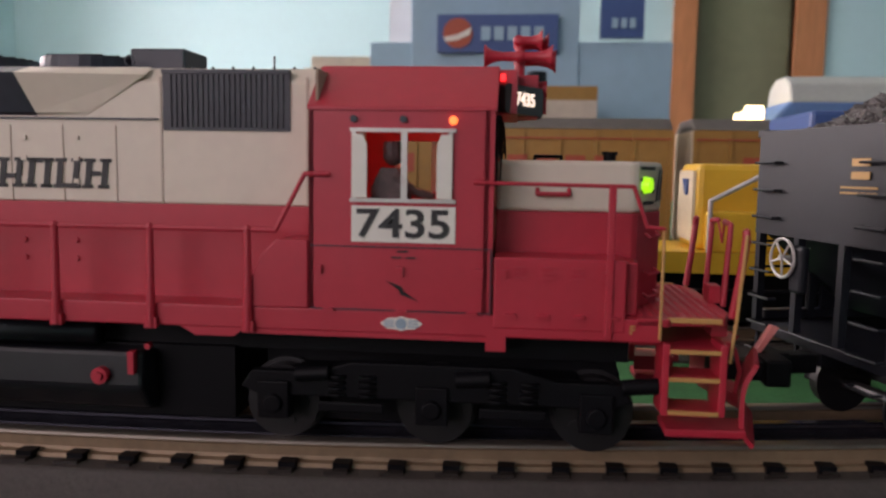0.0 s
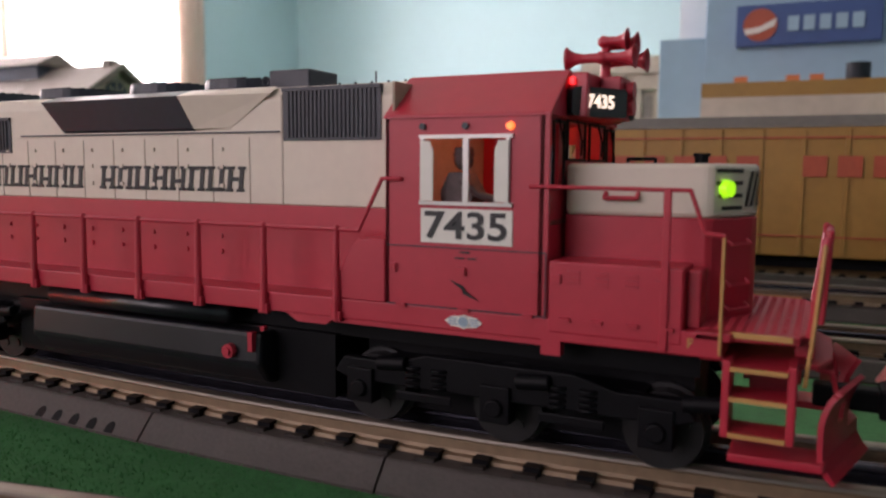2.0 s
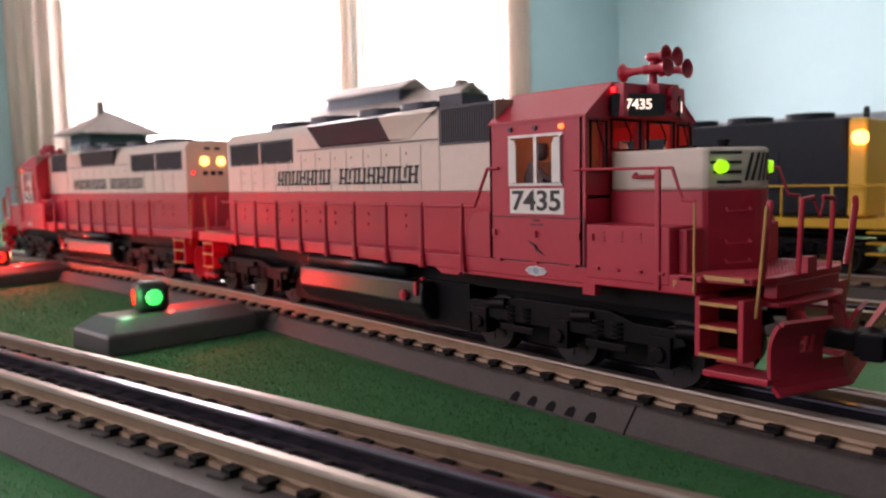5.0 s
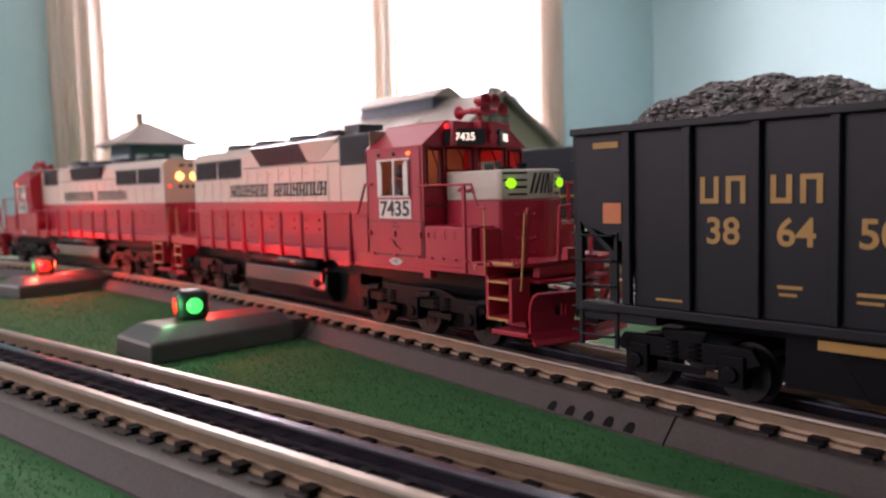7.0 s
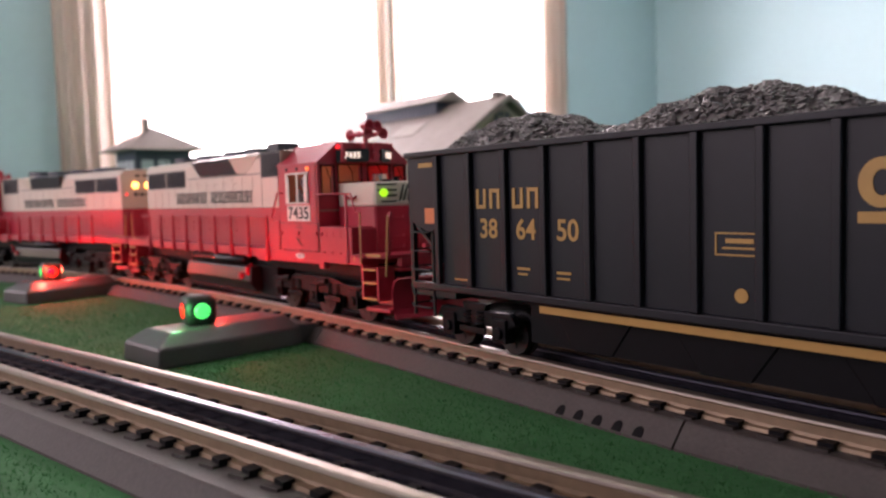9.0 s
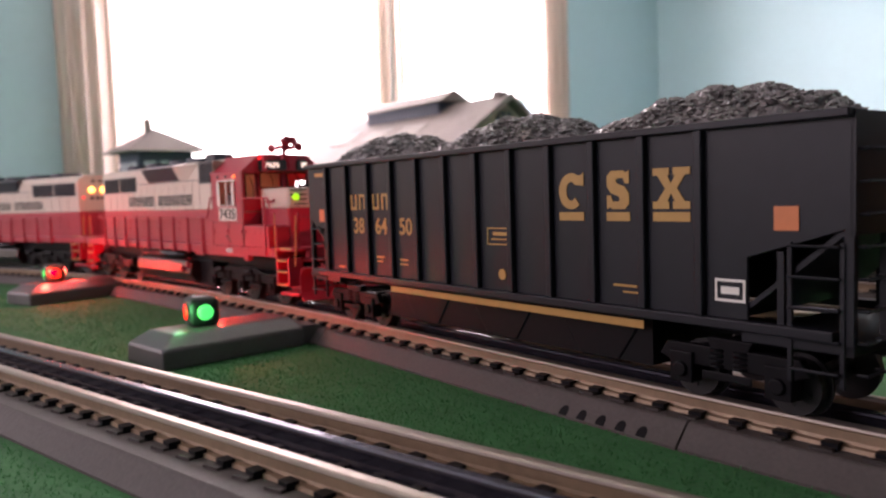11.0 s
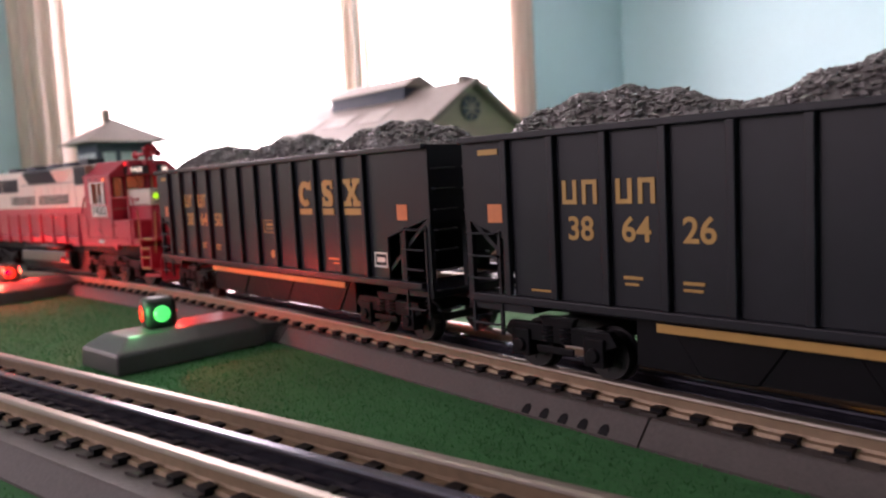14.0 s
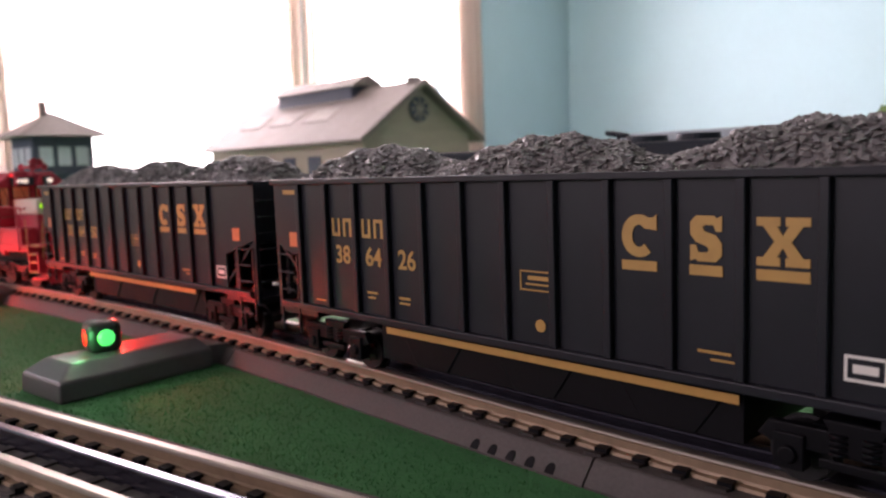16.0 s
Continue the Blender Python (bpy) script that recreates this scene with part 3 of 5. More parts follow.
            tube(lift, [(x + 0.0014 * math.cos(a), y, 0.0972 + 0.0014 * math.sin(a)) for a in np.linspace(-math.pi / 2, math.pi * 1.5, 11)], 0.0003, 6)
            part("lifting_eye", lift, DARK, lo)
    lift = B()
    for x in np.linspace(-0.047, -0.0135, 7):
        bmesh.ops.create_icosphere(lift, subdivisions=1, radius=0.0005, matrix=Matrix.Translation((x, -H + 0.004, 0.0947)))
    cyl(lift, (-0.026, -0.012, 0.0945), (-0.026, -0.012, 0.0985), 0.0003, seg=6)
    tagged(part("roof_rivet", lift, DARK, lo), kind="stuff")
    # rear end lamps
    for y in (-0.0065, 0.0065):
        part("rear_headlamp", cyl(B(), (-0.2655, y, 0.0805), (-0.2672, y, 0.0805), 0.0030, seg=16), HEADLAMP, lo, "lit warm rear headlamp")
    for y in (-0.0155, 0.0155):
        part("marker_lamp", cyl(B(), (-0.2655, y, 0.0725), (-0.2668, y, 0.0725), 0.0012, seg=12), REDLAMP, lo, "small red rear marker lamp")
    bars = B()
    for y in (-0.006, 0.0, 0.006):
        box(bars, -0.2665, -0.266, y - 0.0018, y + 0.0018, 0.0705, 0.0735)
    for y in (-0.004, 0.004):
        box(bars, -0.2665, -0.266, y - 0.0022, y + 0.0022, 0.0885, 0.0905)
    part("rear_lettering", bars, INK, lo)
    # frame and walkway
    bm = B()
    box(bm, -0.290, 0.076, -C, C, 0.0278, zb)
    part("frame", bm, RED, lo, "red frame with walkway", bevel=0.0004)
    for s in (-1, 1):
        y = s * (C - 0.0004)
        bm = B()
        prism(bm, [(-0.046, 0.0282), (-0.041, 0.0255), (-0.031, 0.0255), (-0.0275, 0.0282)], min(y - s * 0.003, y), max(y - s * 0.003, y), "y")
        prism(bm, [(-0.0285, 0.0282), (0.037, 0.0282), (0.037, 0.0265), (-0.0285, 0.0265)], min(y - s * 0.003, y), max(y - s * 0.003, y), "y")
        box(bm, 0.0335, 0.0385, min(y - s * 0.003, y + s * 0.0004), max(y - s * 0.003, y + s * 0.0004), 0.0243, 0.0282)
        part("sill_bracket", bm, RED, lo)
    # boxes under the cab and beside the nose
    for s in (-1, 1):
        y0, y1 = s * (H - 0.002), s * (C + 0.0002)
        part("equipment_box", prism(B(), [(-0.0265, zb), (-0.0112, zb), (-0.0112, 0.0508), (-0.0195, 0.0508), (-0.0232, 0.0470), (-0.0265, 0.0400)], min(y0, y1), max(y0, y1), "y"), RED, lo, bevel=0.0004)
        bx = part("battery_box", box(B(), 0.0352, 0.0672, min(y0, y1), max(y0, y1), 0.0300, 0.0478), RED, lo, bevel=0.0005)
        part("end_step", box(B(), 0.0674, 0.0705, min(y0, y1 - s * 0.004), max(y0, y1 - s * 0.004), 0.0335, 0.0470), RED, lo, bevel=0.0005)
        det = B()
        for x in (0.0415, 0.0485, 0.0555):
            for k in range(3):
                box(det, x - 0.0016, x + 0.0016, min(y1, y1 + s * 0.0004), max(y1, y1 + s * 0.0004), 0.0425 + k * 0.0013, 0.0430 + k * 0.0013)
        for x in (0.0375, 0.0620, -0.0085, 0.0120, 0.0318):
            box(det, x - 0.0009, x + 0.0009, min(y1, y1 + s * 0.0007), max(y1, y1 + s * 0.0007), 0.0425, 0.0447)
        for x in (-0.006, 0.0125, 0.030, 0.0395, 0.0475, 0.0560, 0.0640):
            box(det, x - 0.0014, x + 0.0014, min(y1, y1 + s * 0.0009), max(y1, y1 + s * 0.0009), 0.0332, 0.0340)
        part("louvre", det, RED, bx)
        ln = B()
        box(ln, -0.0105, 0.0345, min(y1, y1 + s * 0.00015), max(y1, y1 + s * 0.00015), 0.0494, 0.0497)
        box(ln, 0.0343, 0.0346, min(y1, y1 + s * 0.00015), max(y1, y1 + s * 0.00015), 0.0332, 0.0494)
        box(ln, -0.0105, 0.0345, min(y1, y1 + s * 0.00015), max(y1, y1 + s * 0.00015), 0.0336, 0.0339)
        part("box_seam", ln, DARK, bx)
    # cab
    cab = new("cab")
    cab.parent = lo
    x0, x1, eave, wz0, wz1, wx0, wx1 = -0.0110, 0.0348, 0.0832, 0.0615, 0.0777, 0.0003, 0.0243
    for s in (-1, 1):
        y0, y1 = s * (C - 0.0012), s * C
        a, b = min(y0, y1), max(y0, y1)
        part("side_wall", plate(B(), (x0, wx0, wx1, x1), (zb, wz0, wz1, eave), lambda u, v: (u, y0, v), 0.0012 if s > 0 else -0.0012, lambda u, v: wx0 < u < wx1 and wz0 < v < wz1), RED, cab)
        win = B()
        yo = s * (C + 0.0008)
        p, q = min(y1, yo), max(y1, yo)
        for c0, c1, d0, d1 in ((wx0 - 0.0008, wx1 + 0.0012, wz1, wz1 + 0.0009), (wx0 - 0.0008, wx1 + 0.0012, wz0 - 0.0009, wz0), (wx0 + 0.0118, wx0 + 0.0133, wz0, wz1), (wx0 - 0.0004, wx0 + 0.0006, wz0, wz1), (wx1 - 0.0006, wx1 + 0.0004, wz0, wz1)):
            box(win, c0, c1, p, q, d0, d1)
        part("side_window_frame", win, SILVER, cab, "silver sliding side window frame")
        wd = B()
        for c0, c1, ch in ((wx0 - 0.0003, wx0 + 0.0034, 1), (wx1 - 0.0034, wx1 + 0.0003, -1)):
            o = [(c0, wz0 + 0.0002), (c1, wz0 + 0.0002), (c1, wz1 - 0.003), (c1 - 0.001, wz1 - 0.0006), (c0, wz1 - 0.0006)] if ch > 0 else [(c0, wz0 + 0.0002), (c1, wz0 + 0.0002), (c1, wz1 - 0.0006), (c0 + 0.001, wz1 - 0.0006), (c0, wz1 - 0.003)]
            prism(wd, o, s * (C + 0.0006), s * (C + 0.0011), "y")
        part("wind_deflector", wd, WHITE, cab, "pale wind deflector beside the window")
        nb = part("number_plate", box(B(), -0.0002, 0.0256, min(y1, s * (C + 0.0003)), max(y1, s * (C + 0.0003)), 0.0507, 0.0597), WHITE, cab, "white plate with black numerals", bevel=0.0001)
        text(nb, "road_number", "7435", 0.0098, side_m(0.0127, s * (C + 0.0004), 0.05505, -s), INK, squeeze=1.22)
        rf = B()
        prism(rf, [(s * C, eave), (s * (C + 0.0006), eave - 0.0003), (s * (C + 0.0004), eave + 0.0006), (s * 0.0182, 0.0950), (s * 0.0182, 0.0938)], x0 - 0.0004, x1 + 0.0004)
        part("roof_slope", rf, RED, cab, bevel=0.0002)
        lamp = B()
        for x in (0.0003, 0.0125):
            cyl(lamp, (x, s * C, 0.0808), (x, s * (C + 0.0008), 0.0808), 0.0009, seg=12)
        part("cab_side_button", lamp, DARK, cab)
        part("cab_side_lamp", cyl(B(), (0.0247, s * C, 0.0806), (0.0247, s * (C + 0.0012), 0.0806), 0.0011, 0.0008, 14), AMBER, cab, "lit amber cab side lamp")
        ar = B()
        prism(ar, [(0.0085, 0.0412), (0.0125, 0.0398), (0.0118, 0.0390), (0.0168, 0.0362), (0.0122, 0.0378), (0.0130, 0.0387)], s * (C + 0.0002), s * (C + 0.0004), "y")
        for x in (0.0098, 0.0134):
            box(ar, x, x + 0.0026, min(s * (C + 0.0002), s * (C + 0.0004)), max(s * (C + 0.0002), s * (C + 0.0004)), 0.0468, 0.0472)
        box(ar, 0.0112, 0.0140, min(s * (C + 0.0002), s * (C + 0.0004)), max(s * (C + 0.0002), s * (C + 0.0004)), 0.0483, 0.0488)
        part("small_marking", ar, INK, cab)
        bd = part("badge", prism(B(), [(0.0072, 0.0305), (0.0090, 0.0318), (0.0115, 0.0320), (0.0125, 0.0324), (0.0135, 0.0320), (0.0160, 0.0318), (0.0178, 0.0305), (0.0160, 0.0292), (0.0135, 0.0290), (0.0125, 0.0286), (0.0115, 0.0290), (0.0090, 0.0292)], s * C, s * (C + 0.0004), "y"), WHITE, cab, "winged blue and white badge")
        st = B()
        for z in (0.0296, 0.0303, 0.0310):
            for xx in ((0.0082, 0.0108), (0.0142, 0.0168)):
                box(st, xx[0], xx[1], min(s * (C + 0.0004), s * (C + 0.0005)), max(s * (C + 0.0004), s * (C + 0.0005)), z, z + 0.0004)
        cyl(st, (0.0125, s * (C + 0.0004), 0.0305), (0.0125, s * (C + 0.0006), 0.0305), 0.0014, seg=14)
        part("badge_stripe", st, GAUGE, bd)
    part("roof", box(B(), x0, x1 + 0.0004, -0.0184, 0.0184, 0.0940, 0.0952), RED, cab, bevel=0.0003)
    part("roof_hatch", box(B(), 0.0095, 0.0180, -0.006, 0.006, 0.0952, 0.0962), RED, cab, bevel=0.0003)
    gable = [(-C, zb), (C, zb), (C, eave), (0.0184, 0.0945), (-0.0184, 0.0945), (-C, eave)]
    part("rear_wall", prism(B(), gable, x0, x0 + 0.0012), RED, cab)
    # front wall with windscreens, built of strips
    fw = B()
    xa, xb = x1 - 0.0012, x1
    wins = [(-0.0290, -0.0212, 0.0655, 0.0815), (-0.0180, -0.0025, 0.0728, 0.0822), (0.0025, 0.0180, 0.0728, 0.0822), (0.0212, 0.0290, 0.0655, 0.0815)]
    ys = sorted({-C, C, *[w[0] for w in wins], *[w[1] for w in wins]})
    zs_ = sorted({zb, eave, *[w[2] for w in wins], *[w[3] for w in wins]})
    plate(fw, ys, zs_, lambda u, v: (xa, u, v), 0.0012, lambda u, v: any(w[0] < u < w[1] and w[2] < v < w[3] for w in wins))
    gb = B()
    prism(gb, [(-C, eave), (C, eave), (0.0184, 0.0945), (-0.0184, 0.0945)], xa, xb)
    part("front_gable", gb, RED, cab)
    part("front_wall", fw, RED, cab)
    wf = B()
    for a, b, c, d in wins:
        for e in ((a - 0.0006, a, c, d), (b, b + 0.0006, c, d), (a - 0.0006, b + 0.0006, d, d + 0.0006), (a - 0.0006, b + 0.0006, c - 0.0006, c)):
            box(wf, xb - 0.0002, xb + 0.0005, *e)
    for a, b, c, d in wins:
        m = (a + b) / 2
        tube(wf, [(xb + 0.0008, m - 0.002, d + 0.0008), (xb + 0.0014, m + 0.001, (c + d) / 2), (xb + 0.0012, m + 0.001, c + 0.001)], 0.00028, 6)
    part("windscreen_frame", wf, BLACK, cab, "black windscreen gaskets and wipers")
    part("cab_floor", box(B(), x0 + 0.0012, xa, -C + 0.0012, C - 0.0012, 0.0560, 0.0572), CABWALL, cab)
    part("inner_wall", box(B(), x0 + 0.0013, x0 + 0.0020, -C + 0.0014, C - 0.0014, 0.0572, 0.0930), CABWALL, cab)
    part("cab_lamp", box(B(), 0.004, 0.031, -0.010, 0.010, 0.0905, 0.0920), CABGLOW, cab, "warm orange light under the cab roof")
    part("console", box(B(), 0.020, 0.030, -0.020, 0.000, 0.0572, 0.0660), CABWALL, cab, bevel=0.0006)
    dv = B()
    prism(dv, [(0.0045, 0.0572), (0.0125, 0.0572), (0.0135, 0.0640), (0.0105, 0.0690), (0.0065, 0.0690), (0.0040, 0.0640)], -0.0290, -0.0210, "y")
    bmesh.ops.create_uvsphere(dv, u_segments=12, v_segments=8, radius=0.0027, matrix=Matrix.Translation((0.0090, -0.0250, 0.0722)))
    cyl(dv, (0.0090, -0.025, 0.0733), (0.0090, -0.025, 0.0756), 0.0029, 0.0024, 12)
    tube(dv, [(0.010, -0.0285, 0.0672), (0.0150, -0.0285, 0.0632), (0.0190, -0.0275, 0.0622)], 0.0011, 8)
    tagged(part("driver_figure", dv, SKIN, cab, smooth=False), "small painted driver figurine at the controls")
    # number boards and lamp housing
    hb = B()
    prism(hb, [(-0.0184, 0.0832), (0.0184, 0.0832), (0.0176, 0.0945), (-0.0176, 0.0945)], x1 + 0.0002, x1 + 0.0050)
    prism(hb, [(-0.0060, 0.0832), (0.0060, 0.0832), (0.0060, 0.0945), (-0.0060, 0.0945)], x1 + 0.0050, x1 + 0.0105)
    part("lamp_housing", hb, RED, cab, bevel=0.0004)
    for s in (-1, 1):
        m = Matrix.Translation((x1 + 0.0066, s * 0.0122, 0.0872)) @ pose(0, 0, 0, 90, 0, 90 + s * 32)
        bm = B()
        box(bm, -0.0094, 0.0094, -0.0037, 0.0037, -0.0040, 0.0004)
        bmesh.ops.bevel(bm, geom=[e for e in bm.edges if abs(e.verts[0].co.z - e.verts[1].co.z) > 0.001], offset=0.0012, segments=3, profile=0.5, affect="EDGES")
        bm.transform(m)
        b = part("number_board", bm, INK, cab, "black board with lit white numerals")
        text(b, "road_number", "7435", 0.0047, m @ Matrix.Translation((0, 0, 0.0006)), NUMGLOW)
        part("marker_lamp", box(B(), x1 + 0.0006, x1 + 0.0018, s * 0.0182, s * 0.0190, 0.0915, 0.0932) if s > 0 else box(B(), x1 + 0.0006, x1 + 0.0018, -0.0192, -0.0182, 0.0915, 0.0932), REDLAMP, cab, "thin red lit marker strip")
    lm = B()
    for z in (0.0868, 0.0912):
        cyl(lm, (x1 + 0.0105, 0, z), (x1 + 0.0128, 0, z), 0.0021, 0.0024, 16)
    part("headlamp_rim", lm, RED, cab)
    # horn cluster
    hn = B()
    cyl(hn, (0.0400, -0.002, 0.0942), (0.0400, -0.002, 0.1045), 0.0015, 0.0012, 12)
    horn = part("air_horn", hn, RED, lo, "red cluster of air horns", smooth=False)
    mf = B()
    box(mf, 0.0385, 0.0415, -0.0070, 0.0040, 0.0985, 0.1003)
    part("manifold", mf, RED, horn, bevel=0.0004)
    for y, z, d, L in ((-0.006, 0.0994, -1, 0.0095), (-0.006, 0.0994, 1, 0.0088), (0.0035, 0.0994, 1, 0.0100), (0.001, 0.1035, 1, 0.0078), (-0.003, 0.1040, 1, 0.0060)):
        tr = B()
        prof = [(-0.0018, 0.0009), (-0.0006, 0.0017), (L * 0.12, 0.0013), (L * 0.5, 0.0012), (L * 0.78, 0.0017), (L * 0.92, 0.0025), (L, 0.0033), (L * 0.98, 0.0027), (L * 0.7, 0.0008)]
        rings = [[tr.verts.new((0.0400 + d * a, y + r * math.cos(k * math.pi / 8), z + r * math.sin(k * math.pi / 8))) for k in range(16)] for a, r in prof]
        for p, q in zip(rings, rings[1:]):
            for k in range(16):
                tr.faces.new((p[k], p[(k + 1) % 16], q[(k + 1) % 16], q[k]))
        tr.faces.new(rings[0]), tr.faces.new(rings[-1][::-1])
        part("trumpet", tr, RED, horn, smooth=True)
    # short nose
    NH = 0.0188
    nose = [(0.0350, -NH), (0.0698, -NH), (0.0712, -0.0178), (0.0788, -0.0038), (0.0795, -0.0015), (0.0795, 0.0015), (0.0788, 0.0038), (0.0712, 0.0178), (0.0698, NH), (0.0350, NH)]
    front = lambda y: 0.0712 + 0.543 * (0.0178 - abs(y)) if abs(y) > 0.0038 else 0.0788 + (0.0038 - abs(y)) * 0.304 if abs(y) > 0.0015 else 0.0795
    part("nose", prism(B(), nose, zb, zs, "z"), RED, lo, "red lower half of the nose", bevel=0.0004)
    part("upper_nose", prism(B(), nose, zs, 0.0716, "z"), CREAM, lo, "cream upper half of the nose", bevel=0.0011)
    for s in (-1, 1):
        part("class_lamp", cyl(B(), (0.0728, s * 0.0142, 0.0656), (0.0747, s * 0.0152, 0.0656), 0.0023, 0.0019, 18), GREENLAMP, lo, "glowing green class lamp on the nose")
        st = B()
        for k, (a, b) in enumerate(((0.0083, 0.0186), (0.0083, 0.0176), (0.0083, 0.0166), (0.0083, 0.0156))):
            z = 0.0695 - k * 0.0030
            v = [st.verts.new((front(y) + 0.0003, s * y, h_)) for y, h_ in ((a, z), (min(b, 0.0176), z), (min(b, 0.0176), z + 0.0009), (a, z + 0.0009))]
            st.faces.new(v)
        part("nose_stripe", st, INK, lo, "black speed stripes")
    zz = B()
    for a, b in ((-0.0070, -0.0052), (-0.0052, -0.0030), (-0.0030, -0.0012), (-0.0012, 0.0008), (0.0012, 0.0016), (0.0030, 0.0050), (0.0050, 0.0062)):
        v = [zz.verts.new((front(y) + 0.0004, y, z)) for y, z in ((a - 0.0005, 0.0612), (a + 0.0005, 0.0612), (b + 0.0006, 0.0698), (b - 0.0004, 0.0698))]
        zz.faces.new(v)
    part("nose_emblem", zz, INK, lo, "dark slanted emblem strokes")
    nd = B()
    tube(nd, [(0.0455, -NH, 0.0642), (0.0455, -NH - 0.0016, 0.0630), (0.0535, -NH - 0.0016, 0.0630), (0.0535, -NH, 0.0642)], 0.0006, 8)
    part("grab_iron", nd, RED, lo)
    for z in (0.052, 0.042, 0.036):
        nd = B()
        tube(nd, [(front(0.0125), -0.0125, z + 0.001), (front(0.0125) + 0.0012, -0.0132, z), (front(0.0055) + 0.0012, -0.0062, z), (front(0.0055), -0.0055, z + 0.001)], 0.0004, 6)
        part("grab_iron", nd, RED, lo)
    dk = B()
    tube(dk, [(0.0450, 0.006, 0.0716), (0.0450, 0.006, 0.0730), (0.0525, 0.006, 0.0730), (0.0525, 0.006, 0.0716)], 0.0005, 8)
    cyl(dk, (0.0655, 0.0, 0.0716), (0.0655, 0.0, 0.0735), 0.0017, seg=14)
    cyl(dk, (0.0655, 0.0, 0.0735), (0.0655, 0.0, 0.0744), 0.0022, seg=14)
    part("nose_top_fitting", dk, BLACK, lo)
    # front platform, steps, pilot
    for end in (1, -1):
        ex = (lambda x: x) if end > 0 else (lambda x: -0.190 - x)
        pl = B()
        prism(pl, [(ex(0.070), -C), (ex(0.0775), -C), (ex(0.0785), -0.0300), (ex(0.0915), -0.0285), (ex(0.0945), -0.0200), (ex(0.0945), 0.0200), (ex(0.0915), 0.0285), (ex(0.0785), 0.0300), (ex(0.0775), C), (ex(0.070), C)], 0.0318, 0.0338, "z")
        plat = part("end_platform", pl, RED, lo, "red tread-plate end platform", bevel=0.0003)
        tp = B()
        for i in range(9):
            for k in range(24):
                x, y = ex(0.0715 + i * 0.0024), -0.0265 + k * 0.0023
                box(tp, x - 0.0007, x + 0.0007, y - 0.0003, y + 0.0003, 0.0338, 0.0340)
        part("tread_pattern", tp, RED, plat)
        pf = B()
        xs = sorted((ex(0.0905), ex(0.0945)))
        box(pf, *xs, -0.0200, 0.0200, 0.0275, 0.0318)
        part("end_beam", pf, RED, lo, bevel=0.0004)
        us = [-0.0285, -0.0275, -0.0225, -0.0175, -0.0125, -0.0085, -0.004, 0.0, 0.004, 0.0085, 0.0125, 0.0175, 0.0225, 0.0275, 0.0285]
        vs = [0.0022, 0.0040, 0.0068, 0.0098, 0.0126, 0.0150, 0.0174, 0.0196, 0.0212, 0.0220]
        blade = lambda u, v: (ex(0.0972 + 0.0075 * (1 - abs(u) / 0.0285) + 0.0030 * max(0, (v - 0.0140) / 0.0080) ** 2 + 0.0030 * max(0, (0.0080 - v) / 0.0058) ** 2), u, v)
        gone = lambda u, v: (abs(u) < 0.0085 and v > 0.0098) or (0.0125 < abs(u) < 0.0175 and 0.0126 < v < 0.0174) or (abs(u) > 0.0275 and v > 0.0212)
        part("pilot_plow", plate(B(), us, vs, blade, 0.0012, gone), RED, lo, "red flared pilot plow", smooth=False)
        for s in (-1, 1):
            part("plow_brace", prism(B(), [(ex(0.0780), s * 0.0200), (ex(0.0995), s * 0.0200), (ex(0.0975), s * 0.0305), (ex(0.0780), s * 0.0315)], 0.0046, 0.0066, "z"), RED, lo, bevel=0.0004)
        part("pilot_deck", prism(B(), [(ex(0.0700), -0.0225), (ex(0.0955), -0.0210), (ex(0.0985), -0.0120), (ex(0.0985), 0.0120), (ex(0.0955), 0.0210), (ex(0.0700), 0.0225)], 0.0252, 0.0264, "z"), RED, lo, bevel=0.0003)
        for s in (-1, 1):
            sp = new("step_well")
            sp.parent = lo
            fr = B()
            a, b = sorted((ex(0.0763), ex(0.0780)))
            c, d = sorted((ex(0.0898), ex(0.0915)))
            y0, y1 = sorted((s * 0.0225, s * 0.0328))
            box(fr, a, b, y0, y1, 0.0104, 0.0280)
            box(fr, c, d, y0, y1, 0.0104, 0.0280)
            part("step_frame", fr, RED, sp, bevel=0.0003)
            for z in (0.0108, 0.0190, 0.0258):
                t_ = B()
                box(t_, b, c, y0, y1, z, z + 0.0010)
                t_ = part("step_tread", t_, RED, sp)
                e = B()
                box(e, b, c, min(s * 0.0328, s * 0.0333), max(s * 0.0328, s * 0.0333), z, z + 0.0010)
                part("step_edge", e, GOLD, t_, "yellow step edge")
            bk = B()
            box(bk, b, c, min(s * 0.0228, s * 0.0236), max(s * 0.0228, s * 0.0236), 0.0074, 0.0110)
            part("step_back", bk, RED, sp)
            e = B()
            box(e, b - 0.0005, c + 0.0005, min(s * 0.0300, s * 0.0306), max(s * 0.0300, s * 0.0306), 0.0328, 0.0341)
            part("platform_edge", e, GOLD, sp, "yellow platform edge")
            # corner grab irons, red with a yellow face
            post = B()
            tube(post, [(ex(0.0935), s * 0.0270, 0.0338), (ex(0.0948), s * 0.0274, 0.0440), (ex(0.0957), s * 0.0276, 0.0530), (ex(0.0957), s * 0.0272, 0.0550)], 0.0010, 8)
            part("corner_post", post, RED, lo)
            post = B()
            tube(post, [(ex(0.0930), s * 0.0290, 0.0230), (ex(0.0940), s * 0.0290, 0.0330), (ex(0.0955), s * 0.0288, 0.0540)], 0.00045, 8)
            part("corner_handrail", post, GOLD, lo, "yellow corner handrail")
        ch = B()
        tube(ch, [(ex(0.0955), -0.010, 0.0338), (ex(0.0965), -0.010, 0.0555), (ex(0.0965), -0.0035, 0.0560)], 0.0008, 8)
